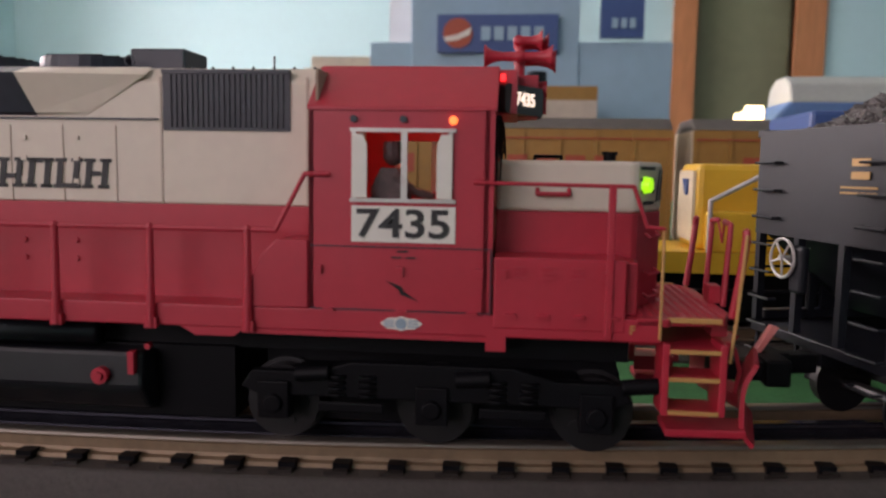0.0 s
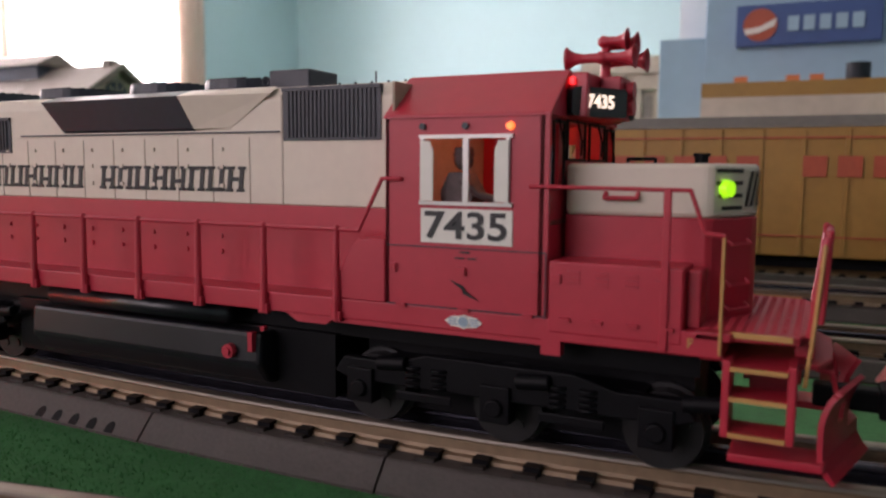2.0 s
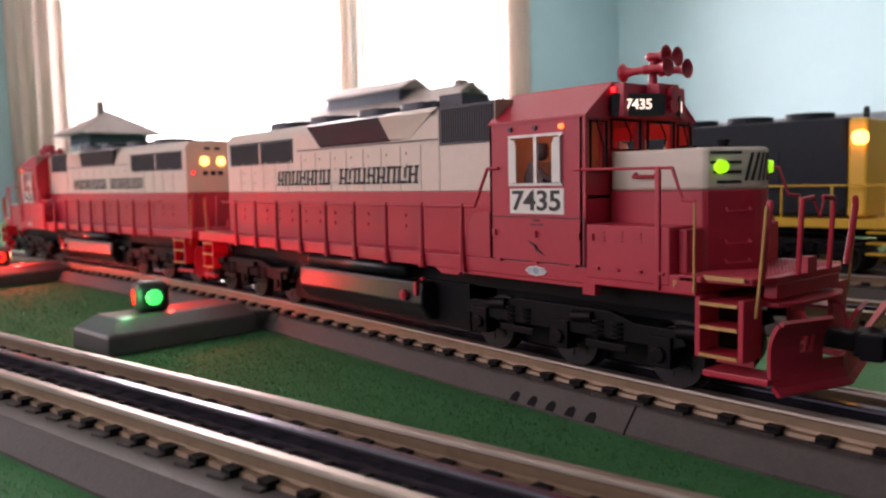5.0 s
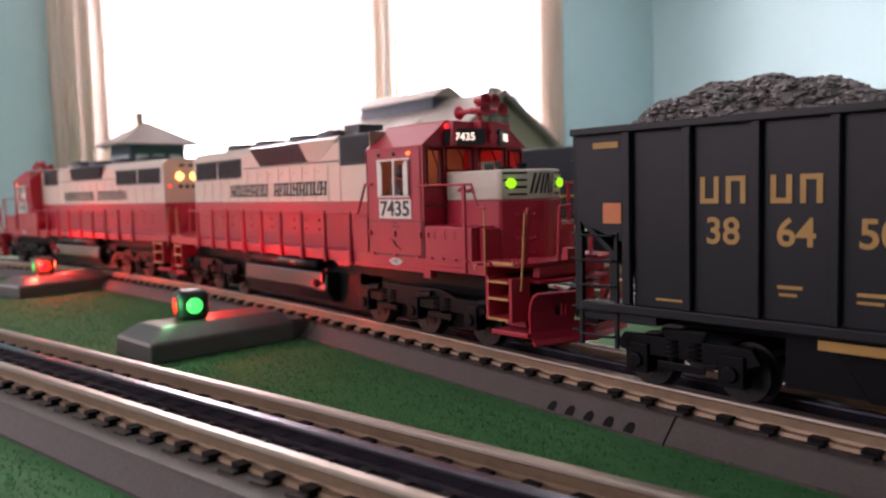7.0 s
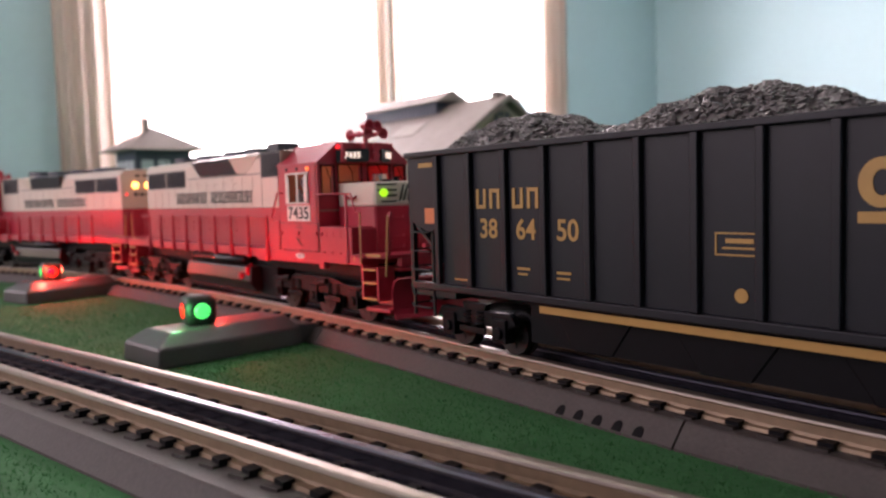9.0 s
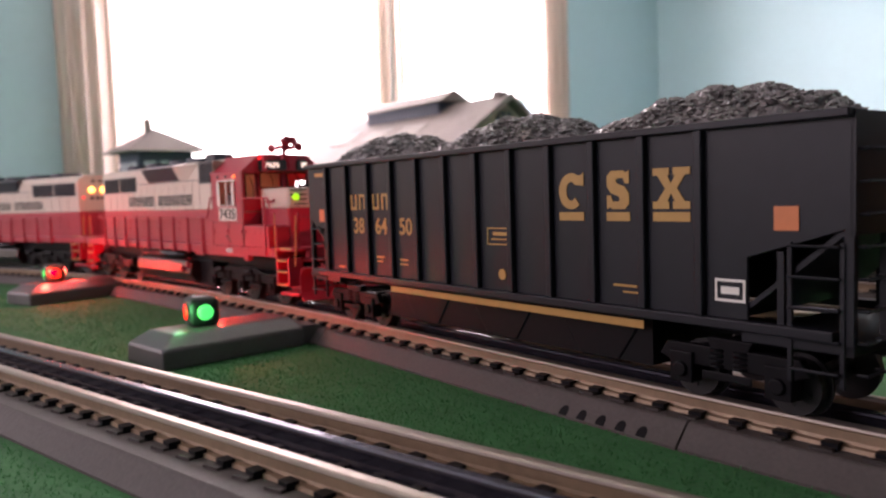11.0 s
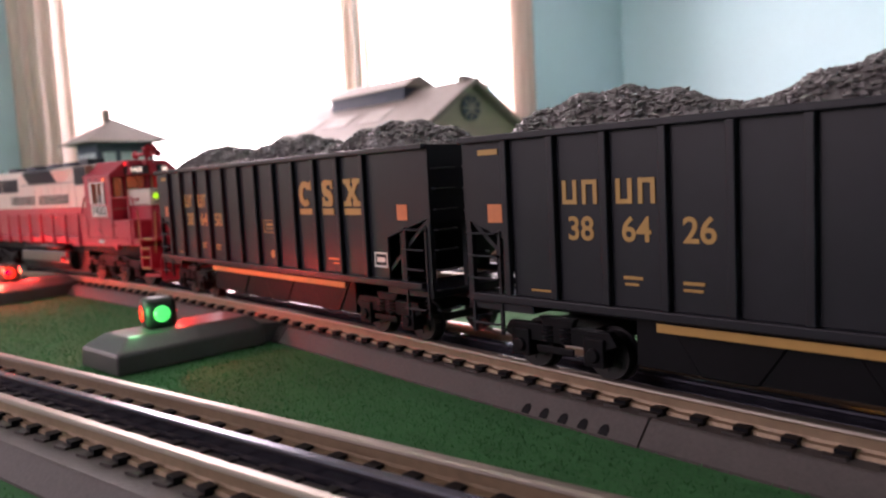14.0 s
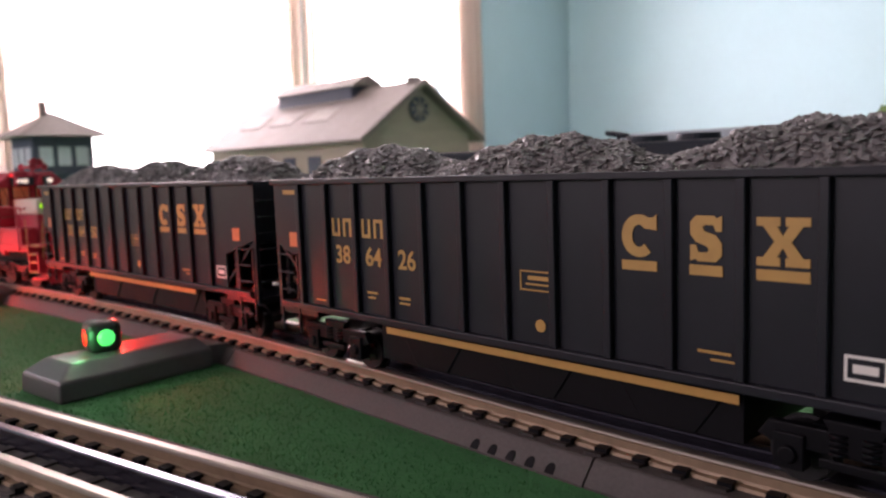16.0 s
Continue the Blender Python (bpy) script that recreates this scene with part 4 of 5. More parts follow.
        tube(ch, [(ex(0.0955), 0.010, 0.0338), (ex(0.0965), 0.010, 0.0555), (ex(0.0965), 0.0035, 0.0560)], 0.0008, 8)
        tube(ch, [(ex(0.0965), -0.0035, 0.0560), (ex(0.0970), 0.0, 0.0500), (ex(0.0965), 0.0035, 0.0560)], 0.0003, 6)
        box(ch, *sorted((ex(0.0930), ex(0.0960))), -0.005, 0.001, 0.0338, 0.0385)
        part("end_rail", ch, RED, lo)
        cp = B()
        box(cp, *sorted((ex(0.0945), ex(0.1120))), -0.0032, 0.0032, 0.0120, 0.0175)
        box(cp, *sorted((ex(0.1090), ex(0.1160))), -0.0055, 0.0050, 0.0110, 0.0185)
        part("coupler", cp, BLACK, lo, "black knuckle coupler", bevel=0.0008)
        if end > 0:
            tab = prism(B(), [(0.1085, 0.0180), (0.1100, 0.0180), (0.1150, 0.0258), (0.1132, 0.0262)], 0.0040, 0.0075, "y")
            part("uncoupling_tab", tab, PINK, lo, "small pink uncoupling tab")
        for s in (-1, 1):
            hs = B()
            tube(hs, [(ex(0.0950), s * 0.012, 0.0235), (ex(0.0985), s * 0.0125, 0.0230), (ex(0.1000), s * 0.013, 0.0170), (ex(0.0990), s * 0.0125, 0.0110)], 0.0006, 7)
            part("air_hose", hs, RED, lo)
    # handrails and stanchions
    for s in (-1, 1):
        y = s * (C + 0.0003)
        hr = B()
        tube(hr, [(-0.250, y, 0.0530), (-0.0195, y, 0.0530), (-0.0120, y, 0.0672), (-0.0060, s * (C + 0.0006), 0.0672)], 0.0006, 8)
        part("handrail", hr, RED, lo)
        for k in range(9):
            x = -0.0267 - 0.0256 * k
            st = B()
            cyl(st, (x, y + s * 0.0006, 0.0275), (x, y + s * 0.0002, 0.0525), 0.00125, 0.0009, 10)
            box(st, x - 0.0016, x + 0.0016, min(y - s * 0.0005, y + s * 0.0012), max(y - s * 0.0005, y + s * 0.0012), 0.0272, 0.0300)
            bmesh.ops.create_icosphere(st, subdivisions=1, radius=0.0013, matrix=Matrix.Translation((x, y, 0.0531)))
            part("stanchion", st, RED, lo)
        hr = B()
        tube(hr, [(0.0300, s * (C + 0.0004), 0.0658), (0.0680, y, 0.0655), (0.0715, y, 0.0560), (0.0755, y, 0.0556)], 0.0005, 8)
        part("nose_handrail", hr, RED, lo)
        st = B()
        box(st, 0.0622, 0.0640, min(y - s * 0.0005, y + s * 0.0007), max(y - s * 0.0005, y + s * 0.0007), 0.0285, 0.0660)
        part("nose_stanchion", st, RED, lo, bevel=0.0003)
        hr = B()
        tube(hr, [(0.0755, y, 0.0556), (0.0755, y, 0.0290)], 0.00038, 8)
        part("step_handrail", hr, GOLD, lo, "yellow step handrail")
        text(lo, "end_letter", "F", 0.0030, side_m(0.0690, s * (C + 0.0001), 0.0308, -s), GOLD)
    # fuel tank and reservoirs
    tk = B()
    prism(tk, [(-0.0300, 0.0200), (-0.0310, 0.0100), (-0.0260, 0.0035), (0.0260, 0.0035), (0.0310, 0.0100), (0.0300, 0.0200)], -0.160, -0.0560)
    part("fuel_tank", tk, GLOSSBLACK, lo, "black fuel tank", bevel=0.0012)
    for s in (-1, 1):
        rv = B()
        cyl(rv, (-0.152, s * 0.0265, 0.0240), (-0.0700, s * 0.0265, 0.0240), 0.0034, seg=18)
        part("air_reservoir", rv, GLOSSBLACK, lo, smooth=True)
    for s in (-1, 1):
        cp = B()
        cyl(cp, (-0.0670, s * 0.0300, 0.0138), (-0.0670, s * 0.0325, 0.0138), 0.0022, seg=18)
        cyl(cp, (-0.0670, s * 0.0325, 0.0138), (-0.0670, s * 0.0332, 0.0138), 0.0012, seg=12)
        part("filler_cap", cp, RED, lo, "red fuel filler cap")
        gl = B()
        box(gl, -0.0592, -0.0576, min(s * 0.0300, s * 0.0322), max(s * 0.0300, s * 0.0322), 0.0145, 0.0205)
        cyl(gl, (-0.0540, s * 0.0300, 0.0220), (-0.0540, s * 0.0318, 0.0220), 0.0008, seg=10)
        part("sight_glass", gl, RED, lo, "red fuel gauge bracket")
    part("underframe", box(B(), -0.262, 0.070, -0.020, 0.020, 0.0200, 0.0278), BLACK, lo)
    # black motor blocks and filler, added to keep the underside dark
    for cx in (0.020, -0.230):
        part("traction_motor", box(B(), cx - 0.048, cx + 0.048, -0.0130, 0.0130, -0.0010, 0.0200), BLACK, lo)
    part("chassis_block", box(B(), -0.178, -0.034, -0.0225, 0.0225, 0.0010, 0.0205), BLACK, lo)
    for cx in (0.020, -0.230):
        truck(lo, cx, (-0.0415, 0.0, 0.0415), 0.0100, 0.0262, 0.0095)
    return lo


# ---- hopper car ----
def coal_load(parent, seed):
    """A heaped coal load of many small lumps."""
    rnd = random.Random(seed)
    bm = B()
    X0, X1, W = -0.170, 0.127, 0.0290

    def height(x, y):
        u = (x - X0) / (X1 - X0)
        heap = 0.0138 * abs(math.sin(math.pi * (u * 3.0 + 0.04))) ** 0.8 * min(1, u / 0.06, (1 - u) / 0.06)
        return 0.0795 + (heap + 0.003) * (1 - (abs(y) / W) ** 2.2) + 0.0008 * math.sin(300 * x + 200 * y)
    nx, ny = 90, 16
    grid = [[bm.verts.new((X0 + (X1 - X0) * i / nx, -W + 2 * W * j / ny, height(X0 + (X1 - X0) * i / nx, -W + 2 * W * j / ny) - 0.0008)) for j in range(ny + 1)] for i in range(nx + 1)]
    for i in range(nx):
        for j in range(ny):
            bm.faces.new((grid[i][j], grid[i + 1][j], grid[i + 1][j + 1], grid[i][j + 1]))
    verts, faces = [], []
    base = [(1, 0, 0), (-1, 0, 0), (0, 1, 0), (0, -1, 0), (0, 0, 1), (0, 0, -1)]
    tri = [(0, 2, 4), (2, 1, 4), (1, 3, 4), (3, 0, 4), (2, 0, 5), (1, 2, 5), (3, 1, 5), (0, 3, 5)]
    for _ in range(6500):
        x, y = rnd.uniform(X0, X1), rnd.uniform(-W, W)
        r = rnd.uniform(0.0009, 0.0020)
        m = Matrix.Translation((x, y, height(x, y))) @ Euler((rnd.uniform(-0.5, 0.5), rnd.uniform(-0.5, 0.5), rnd.uniform(-0.7, 0.7))).to_matrix().to_4x4() @ Matrix.Diagonal((1.35, 1.05, 0.75, 1))
        n = len(verts)
        verts += [m @ Vector([c * r * rnd.uniform(0.6, 1.15) for c in p]) for p in base]
        faces += [tuple(n + i for i in f) for f in tri]
    me = bpy.data.meshes.new("lumps")
    me.from_pydata([tuple(v) for v in verts], [], faces)
    bm.from_mesh(me)
    ob = part("coal_load", bm, COAL, parent, "heaped dark coal load")
    return tagged(ob, kind="stuff")


def hopper(number, seed):
    h = thing("hopper_car", "charcoal black coal hopper car with amber lettering and coal load", "freight car", "coal hoppers of the moving train")
    X0, X1, W, zt, zl = -0.174, 0.130, 0.0312, 0.0825, 0.0245
    pitch = 0.0215
    r0 = -0.1518
    # body: plain side sheets, notched away over the end platforms
    body = B()
    for s in (-1, 1):
        y0, y1 = sorted((s * (W - 0.0012), s * W))
        prism(body, [(X0 + 0.024, zl), (X1 - 0.030, zl), (X1 - 0.030, 0.043), (X1, 0.0520), (X1, zt), (X0, zt), (X0, 0.0520), (X0 + 0.024, 0.0430)], y0, y1, "y")
    part("side_sheet", body, HOPPER, h, bevel=0.0002)
    for s in (-1, 1):
        for k in range(12):
            x = r0 + pitch * k
            bm = B()
            box(bm, x - 0.0014, x + 0.0014, min(s * W, s * (W + 0.0022)), max(s * W, s * (W + 0.0022)), zl, zt - 0.0015)
            part("side_rib", bm, HOPPER, h, bevel=0.0004)
        bm = B()
        box(bm, X0, X1, min(s * (W - 0.0016), s * (W + 0.0028)), max(s * (W - 0.0016), s * (W + 0.0028)), zt - 0.0018, zt + 0.0006)
        part("top_chord", bm, HOPPER, h, bevel=0.0004)
        bm = B()
        box(bm, X0 + 0.004, X1 - 0.004, min(s * (W - 0.0016), s * (W + 0.0026)), max(s * (W - 0.0016), s * (W + 0.0026)), zl - 0.0030, zl)
        part("side_sill", bm, HOPPER, h, bevel=0.0004)
        bm = B()
        yy = s * (W - 0.0006)
        band(bm, -0.0920, 0.0620, yy, 0.0174, 0.0201)
        ys = part("yellow_stripe", bm, LETTER, h, "amber stripe along the lower sill")
        # lettering
        f = 1 if s < 0 else -1
        y = s * (W + 0.0001)
        for a in (-0.1195, -0.0980):
            for q in (0, 1):
                tx = B()
                xx = a + (q - 0.5) * 0.0082
                band(tx, xx - 0.0030, xx - 0.0014, y, 0.0575, 0.0655)
                band(tx, xx + 0.0014, xx + 0.0030, y, 0.0575, 0.0655)
                band(tx, xx - 0.0014, xx + 0.0014, y, 0.0575 if q == 0 else 0.0640, 0.0590 if q == 0 else 0.0655)
                part("reporting_mark", tx, LETTER, h, "amber reporting mark")
        for i, cx in enumerate((-0.1195, -0.0980, -0.0765)):
            cx = cx if s < 0 else -0.1960 - cx
            text(h, "car_number", number[2 * i:2 * i + 2], 0.0110, side_m(cx, y, 0.0490, -s), LETTER)
        for i, cx in enumerate((0.0310, 0.0525, 0.0740)):
            big = B()
            w = (0.0060, 0.0050, 0.0070)[i]
            a, b = cx - w, cx + w
            z0, dz = 0.0572, 0.0130
            if i == 0:
                arc = [radians(d) for d in range(60, 319, 12)]
                inner = [radians(d) for d in range(318, 35, -12)]
                o = [(1.0, 0.64), (1.0, 1.0), (0.76, 0.93)] + [(math.cos(q), 0.5 + 0.5 * math.sin(q)) for q in arc] + [(0.40 * math.cos(q), 0.5 + 0.26 * math.sin(q)) for q in inner]
            elif i == 1:
                o = [(0.95, 1.0), (0.95, 0.66), (0.6, 0.66), (0.45, 0.80), (-0.05, 0.80), (-0.2, 0.74), (-0.05, 0.66), (0.6, 0.58), (0.95, 0.40), (0.95, 0.14), (0.6, 0.0), (-0.5, 0.0), (-0.62, 0.06)]
                o += [(-0.95, 0.0), (-0.95, 0.36), (-0.6, 0.36), (-0.45, 0.20), (0.05, 0.20), (0.2, 0.26), (0.05, 0.34), (-0.6, 0.42), (-0.95, 0.60), (-0.95, 0.86), (-0.6, 1.0), (0.5, 1.0), (0.62, 0.94)]
            else:
                q = [(1.0, 1.0), (1.0, 0.82), (0.75, 0.82), (0.32, 0.5), (0.75, 0.18), (1.0, 0.18), (1.0, 0.0), (0.1, 0.0), (0.1, 0.18), (0.22, 0.18), (0.0, 0.38)]
                o = [(0.0, 0.62), (0.22, 0.82), (0.1, 0.82), (0.1, 1.0)] + q + [(-u, v) for u, v in q[-2::-1]] + [(-0.1, 1.0), (-0.1, 0.82), (-0.22, 0.82)]
            prism(big, [(cx + f * u * w, z0 + v * dz) for u, v in o], y, y + s * 0.00025, "y")
            big.normal_update()
            bmesh.ops.triangulate(big, faces=[q for q in big.faces if len(q.verts) > 4])
            part("emblem_underline", band(B(), a, b, y, 0.0532, 0.0562), LETTER, h, "amber bar under the emblem")
            part("road_emblem", big, LETTER, h, "large amber block emblem")
        sm = B()
        for e in ((-0.0165, -0.0005, 0.0495, 0.0500), (-0.0165, -0.0005, 0.0430, 0.0435), (-0.0165, -0.0160, 0.0435, 0.0495), (-0.0010, -0.0005, 0.0435, 0.0495), (-0.0140, -0.0030, 0.0450, 0.0456), (-0.0130, -0.0040, 0.0468, 0.0482),
                  (-0.1030, -0.0960, 0.0335, 0.0345), (-0.1025, -0.0975, 0.0315, 0.0323), (-0.0820, -0.0750, 0.0330, 0.0340), (-0.0820, -0.0755, 0.0310, 0.0318), (-0.1420, -0.1300, 0.0268, 0.0275), (0.0500, 0.0600, 0.0310, 0.0318), (0.0540, 0.0620, 0.0290, 0.0296), (-0.1660, -0.1560, 0.0760, 0.0780)):
            band(sm, e[0], e[1], y, e[2], e[3])
        cyl(sm, (-0.0078, y, 0.0312), (-0.0078, y + s * 0.0003, 0.0312), 0.0022, seg=16)
        tagged(part("small_stencil", sm, LETTER, h), "small amber stencils", kind="stuff")
        for cx in (0.1120, -0.1585):
            ob = B()
            band(ob, cx - 0.0036, cx + 0.0036, y, 0.0510, 0.0578)
            part("orange_label", ob, ORANGE, h, "orange consolidated label")
        wl = B()
        for e in ((0.0895, 0.0995, 0.0295, 0.0303), (0.0895, 0.0995, 0.0355, 0.0363), (0.0895, 0.0902, 0.0303, 0.0355), (0.0988, 0.0995, 0.0303, 0.0355), (0.0915, 0.0975, 0.0318, 0.0340)):
            band(wl, e[0], e[1], y, e[2], e[3])
        part("white_stencil", wl, WHITE, h, "white service stencil")
    # slope sheets, end walls and inside
    for s, xe in ((-1, X0), (1, X1)):
        bm = B()
        box(bm, xe - 0.0006, xe + 0.0006, -W, W, 0.0500, zt)
        part("end_sheet", bm, HOPPER, h)
        bm = B()
        prism(bm, [(xe, 0.0520), (xe - s * 0.034, zl), (xe - s * 0.036, zl), (xe - s * 0.002, 0.0525)], -W + 0.001, W - 0.001, "y")
        part("slope_sheet", bm, HOPPER, h)
        for y in (-W + 0.0012, W - 0.0012, -0.010, 0.010):
            part("end_post", box(B(), xe - s * 0.001 - 0.0012, xe - s * 0.001 + 0.0012, y - 0.0012, y + 0.0012, 0.0180, 0.0520), HOPPER, h)
        for y in (-W + 0.0012, W - 0.0012):
            part("end_post", box(B(), xe - s * 0.020 - 0.0010, xe - s * 0.020 + 0.0010, y - 0.0010, y + 0.0010, 0.0180, 0.0450), HOPPER, h)
        bm = B()
        box(bm, *sorted((xe + s * 0.0005, xe - s * 0.032)), -W, W, 0.0180, 0.0212)
        part("end_platform", bm, HOPPER, h, bevel=0.0004)
        for t in (-1, 1):
            part("ladder_rail", box(B(), xe - s * 0.0025 - 0.0006, xe - s * 0.0025 + 0.0006, t * W - 0.0006, t * W + 0.0006, 0.0090, 0.0480), HOPPER, h)
            part("ladder_rail", box(B(), xe - s * 0.0170 - 0.0006, xe - s * 0.0170 + 0.0006, t * W - 0.0006, t * W + 0.0006, 0.0090, 0.0480), HOPPER, h)
            for k in range(8):
                z = 0.0130 + k * 0.0085
                part("end_rung", tube(B(), [(xe + s * 0.0004, t * (W - 0.002), z), (xe + s * 0.0030, t * (W - 0.002), z), (xe + s * 0.0030, t * (W - 0.0125), z), (xe + s * 0.0004, t * (W - 0.0125), z)], 0.00045, 6), HOPPER, h)
                if k < 5:
                    part("side_rung", tube(B(), [(xe - s * 0.003, t * (W + 0.0002), z), (xe - s * 0.003, t * (W + 0.0020), z), (xe - s * 0.0165, t * (W + 0.0020), z), (xe - s * 0.0165, t * (W + 0.0002), z)], 0.00045, 6), HOPPER, h)
        cp = B()
        box(cp, *sorted((xe, xe + s * 0.016)), -0.0032, 0.0032, 0.0120, 0.0175)
        box(cp, *sorted((xe + s * 0.010, xe + s * 0.0165)), -0.0050, 0.0050, 0.0110, 0.0185)
        part("coupler", cp, BLACK, h, bevel=0.0006)
    bw = B()
    m = Matrix.Translation((X0 - 0.0042, 0.0105, 0.0440)) @ pose(0, 0, 0, 0, 90, 0)
    for a in np.linspace(0, 2 * math.pi, 21)[:-1]:
        b = a + 2 * math.pi / 20
        cyl(bw, m @ Vector((0.0058 * math.cos(a), 0.0058 * math.sin(a), 0)), m @ Vector((0.0058 * math.cos(b), 0.0058 * math.sin(b), 0)), 0.0005, seg=6)
    for k in range(5):
        a = k * 2 * math.pi / 5
        cyl(bw, m @ Vector((0, 0, 0)), m @ Vector((0.0058 * math.cos(a), 0.0058 * math.sin(a), 0)), 0.0004, seg=6)
    cyl(bw, m @ Vector((0, 0, -0.001)), m @ Vector((0, 0, 0.004)), 0.0009, seg=8)
    part("brake_wheel", bw, SILVER, h, "grey spoked brake wheel")
    bm = B()
    box(bm, X0 - 0.0036, X0 - 0.0008, 0.0020, 0.0080, 0.0340, 0.0480)
    part("brake_housing", bm, HOPPER, h, bevel=0.001)
    sg = B()
    y = X0 - 0.0009
    for z0, z1, y0, y1 in ((0.0715, 0.0735, -0.020, -0.013), (0.0680, 0.0700, -0.020, -0.013), (0.0655, 0.0660, -0.023, -0.009), (0.0640, 0.0645, -0.023, -0.009)):
        box(sg, y - 0.0002, y, y0, y1, z0, z1)
    part("end_stencil", sg, LETTER, h, "small yellow end stencils")
    # discharge bays
    for cx in (-0.072, -0.018, 0.036):
        bm = B()
        prism(bm, [(cx - 0.024, zl), (cx + 0.024, zl), (cx + 0.009, 0.0030), (cx - 0.009, 0.0030)], -0.024, 0.024, "y")
        part("discharge_bay", bm, BLACK, h, bevel=0.0006)
    # black box added so the space between the bays stays dark
    part("belly", box(B(), -0.104, 0.060, -0.0235, 0.0235, 0.0035, 0.0240), BLACK, h)
    part("centre_sill", box(B(), X0, X1, -0.0045, 0.0045, 0.0140, 0.0190), BLACK, h)
    part("inner_floor", box(B(), X0 + 0.002, X1 - 0.002, -W + 0.0015, W - 0.0015, 0.0700, 0.0760), BLACK, h)
    coal_load(h, seed)
    for cx in (-0.135, 0.091):
        truck(h, cx, (-0.0165, 0.0165), 0.0085, 0.0255, 0.0075)
    return h


# ---- background ----
def simple_car(name, label, x0, x1, yc, zt, body, roof, bands=(), half=0.031, category="freight car"):
    c = thing(name, label, category, "cars standing on the rear tracks")
    part("body", box(B(), x0, x1, yc - half, yc + half, 0.018, zt - 0.007), body, c, bevel=0.0008)
    part("roof", prism(B(), [(yc - half - 0.001, zt - 0.008), (yc + half + 0.001, zt - 0.008), (yc + half * 0.6, zt), (yc - half * 0.6, zt)], x0 - 0.001, x1 + 0.001), roof, c, bevel=0.0008)
    bm = B()
    n = max(3, int((x1 - x0) / 0.022))
    for k in range(n + 1):
        x = x0 + (x1 - x0) * k / n
        box(bm, x - 0.0012, x + 0.0012, yc - half - 0.0016, yc - half, 0.019, zt - 0.009)
    part("side_ribs", bm, body, c)
    for m, a, b, z0, z1 in bands:
        bm = B()
        band(bm, a, b, yc - half - 0.0017, z0, z1)
        part("lettering_bar", bm, m, c)
    part("underframe", box(B(), x0 + 0.004, x1 - 0.004, yc - 0.02, yc + 0.02, 0.010, 0.018), BLACK, c)
    for cx in (x0 + 0.04, x1 - 0.04):
        bm = B()
        for s in (-1, 1):
            box(bm, cx - 0.026, cx + 0.026, yc + s * 0.0255 - 0.002, yc + s * 0.0255 + 0.002, 0.004, 0.011)
        for a in (-0.0165, 0.0165):
            for s in (-1, 1):
                cyl(bm, (cx + a, yc + s * 0.015, RZ + 0.0085), (cx + a, yc + s * 0.0195, RZ + 0.0085), 0.0085, seg=18)
            cyl(bm, (cx + a, yc - 0.0255, RZ + 0.0085), (cx + a, yc + 0.0255, RZ + 0.0085), 0.0016, seg=8)
        box(bm, cx - 0.008, cx + 0.008, yc - 0.0255, yc + 0.0255, 0.007, 0.012)
        part("truck", bm, BLACK, c)
    return c


UPY = mat("weathered_yellow_car", (0.34, 0.175, 0.035), 0.5, scale=150, vary=0.12)
UPR = mat("grey_brown_roof", (0.11, 0.095, 0.085), 0.6, scale=150, vary=0.2)
UPRED = mat("faded_red_lettering", (0.40, 0.07, 0.03), 0.5, vary=0.1)
CAREND = mat("pale_car_end", (0.66, 0.56, 0.40), 0.5, vary=0.1)
NAVY = mat("dark_navy_loco", (0.012, 0.017, 0.024), 0.55, spec=0.2, vary=0.2)
YELLOW = mat("bright_yellow_loco", (0.72, 0.42, 0.03), 0.4, vary=0.06)
BLUEGREY = mat("blue_grey_boxcar", (0.20, 0.24, 0.27), 0.55, vary=0.12)
DEEPBLUE = mat("deep_blue_paint", (0.04, 0.09, 0.26), 0.5, vary=0.1)
PALEBLUE = mat("pale_blue_building", (0.30, 0.46, 0.58), 0.6, scale=60, vary=0.06)
MIDBLUE = mat("mid_blue_loco", (0.10, 0.20, 0.42), 0.45, vary=0.1)
STONE = mat("beige_stone", (0.55, 0.46, 0.38), 0.75, scale=80, vary=0.15, bump=0.0006)
TAN = mat("olive_beige_siding", (0.46, 0.37, 0.30), 0.7, scale=80, vary=0.1, stretch=(1, 1, 6))
SHINGLE = mat("grey_brown_shingles", (0.24, 0.20, 0.18), 0.75, scale=120, vary=0.2, bump=0.0008)
MOSS = mat("mossy_green", (0.10, 0.17, 0.05), 0.95, scale=120, vary=0.5, bump=0.003)
SLATE = mat("slate_blue_boards", (0.07, 0.085, 0.12), 0.6, scale=100, vary=0.15)
# pale tone; on the hall windows it puts glare haze into the colour
GLAZE = mat("washed_out_glazing", (0.34, 0.30, 0.27), 0.7, spec=0.2, vary=0.15)
PANE = mat("bright_pane", (0.62, 0.66, 0.68), 0.1, vary=0.05)
PALEGREY = mat("pale_grey_roof", (0.42, 0.45, 0.43), 0.6, vary=0.08)
PINK = mat("pink_coupler_tab", (0.75, 0.22, 0.20), 0.5, vary=0.05)
LAMPWHITE = mat("warm_white_headlamp", (1.0, 0.80, 0.45), 0.4, emit=4.0, vary=0.0)


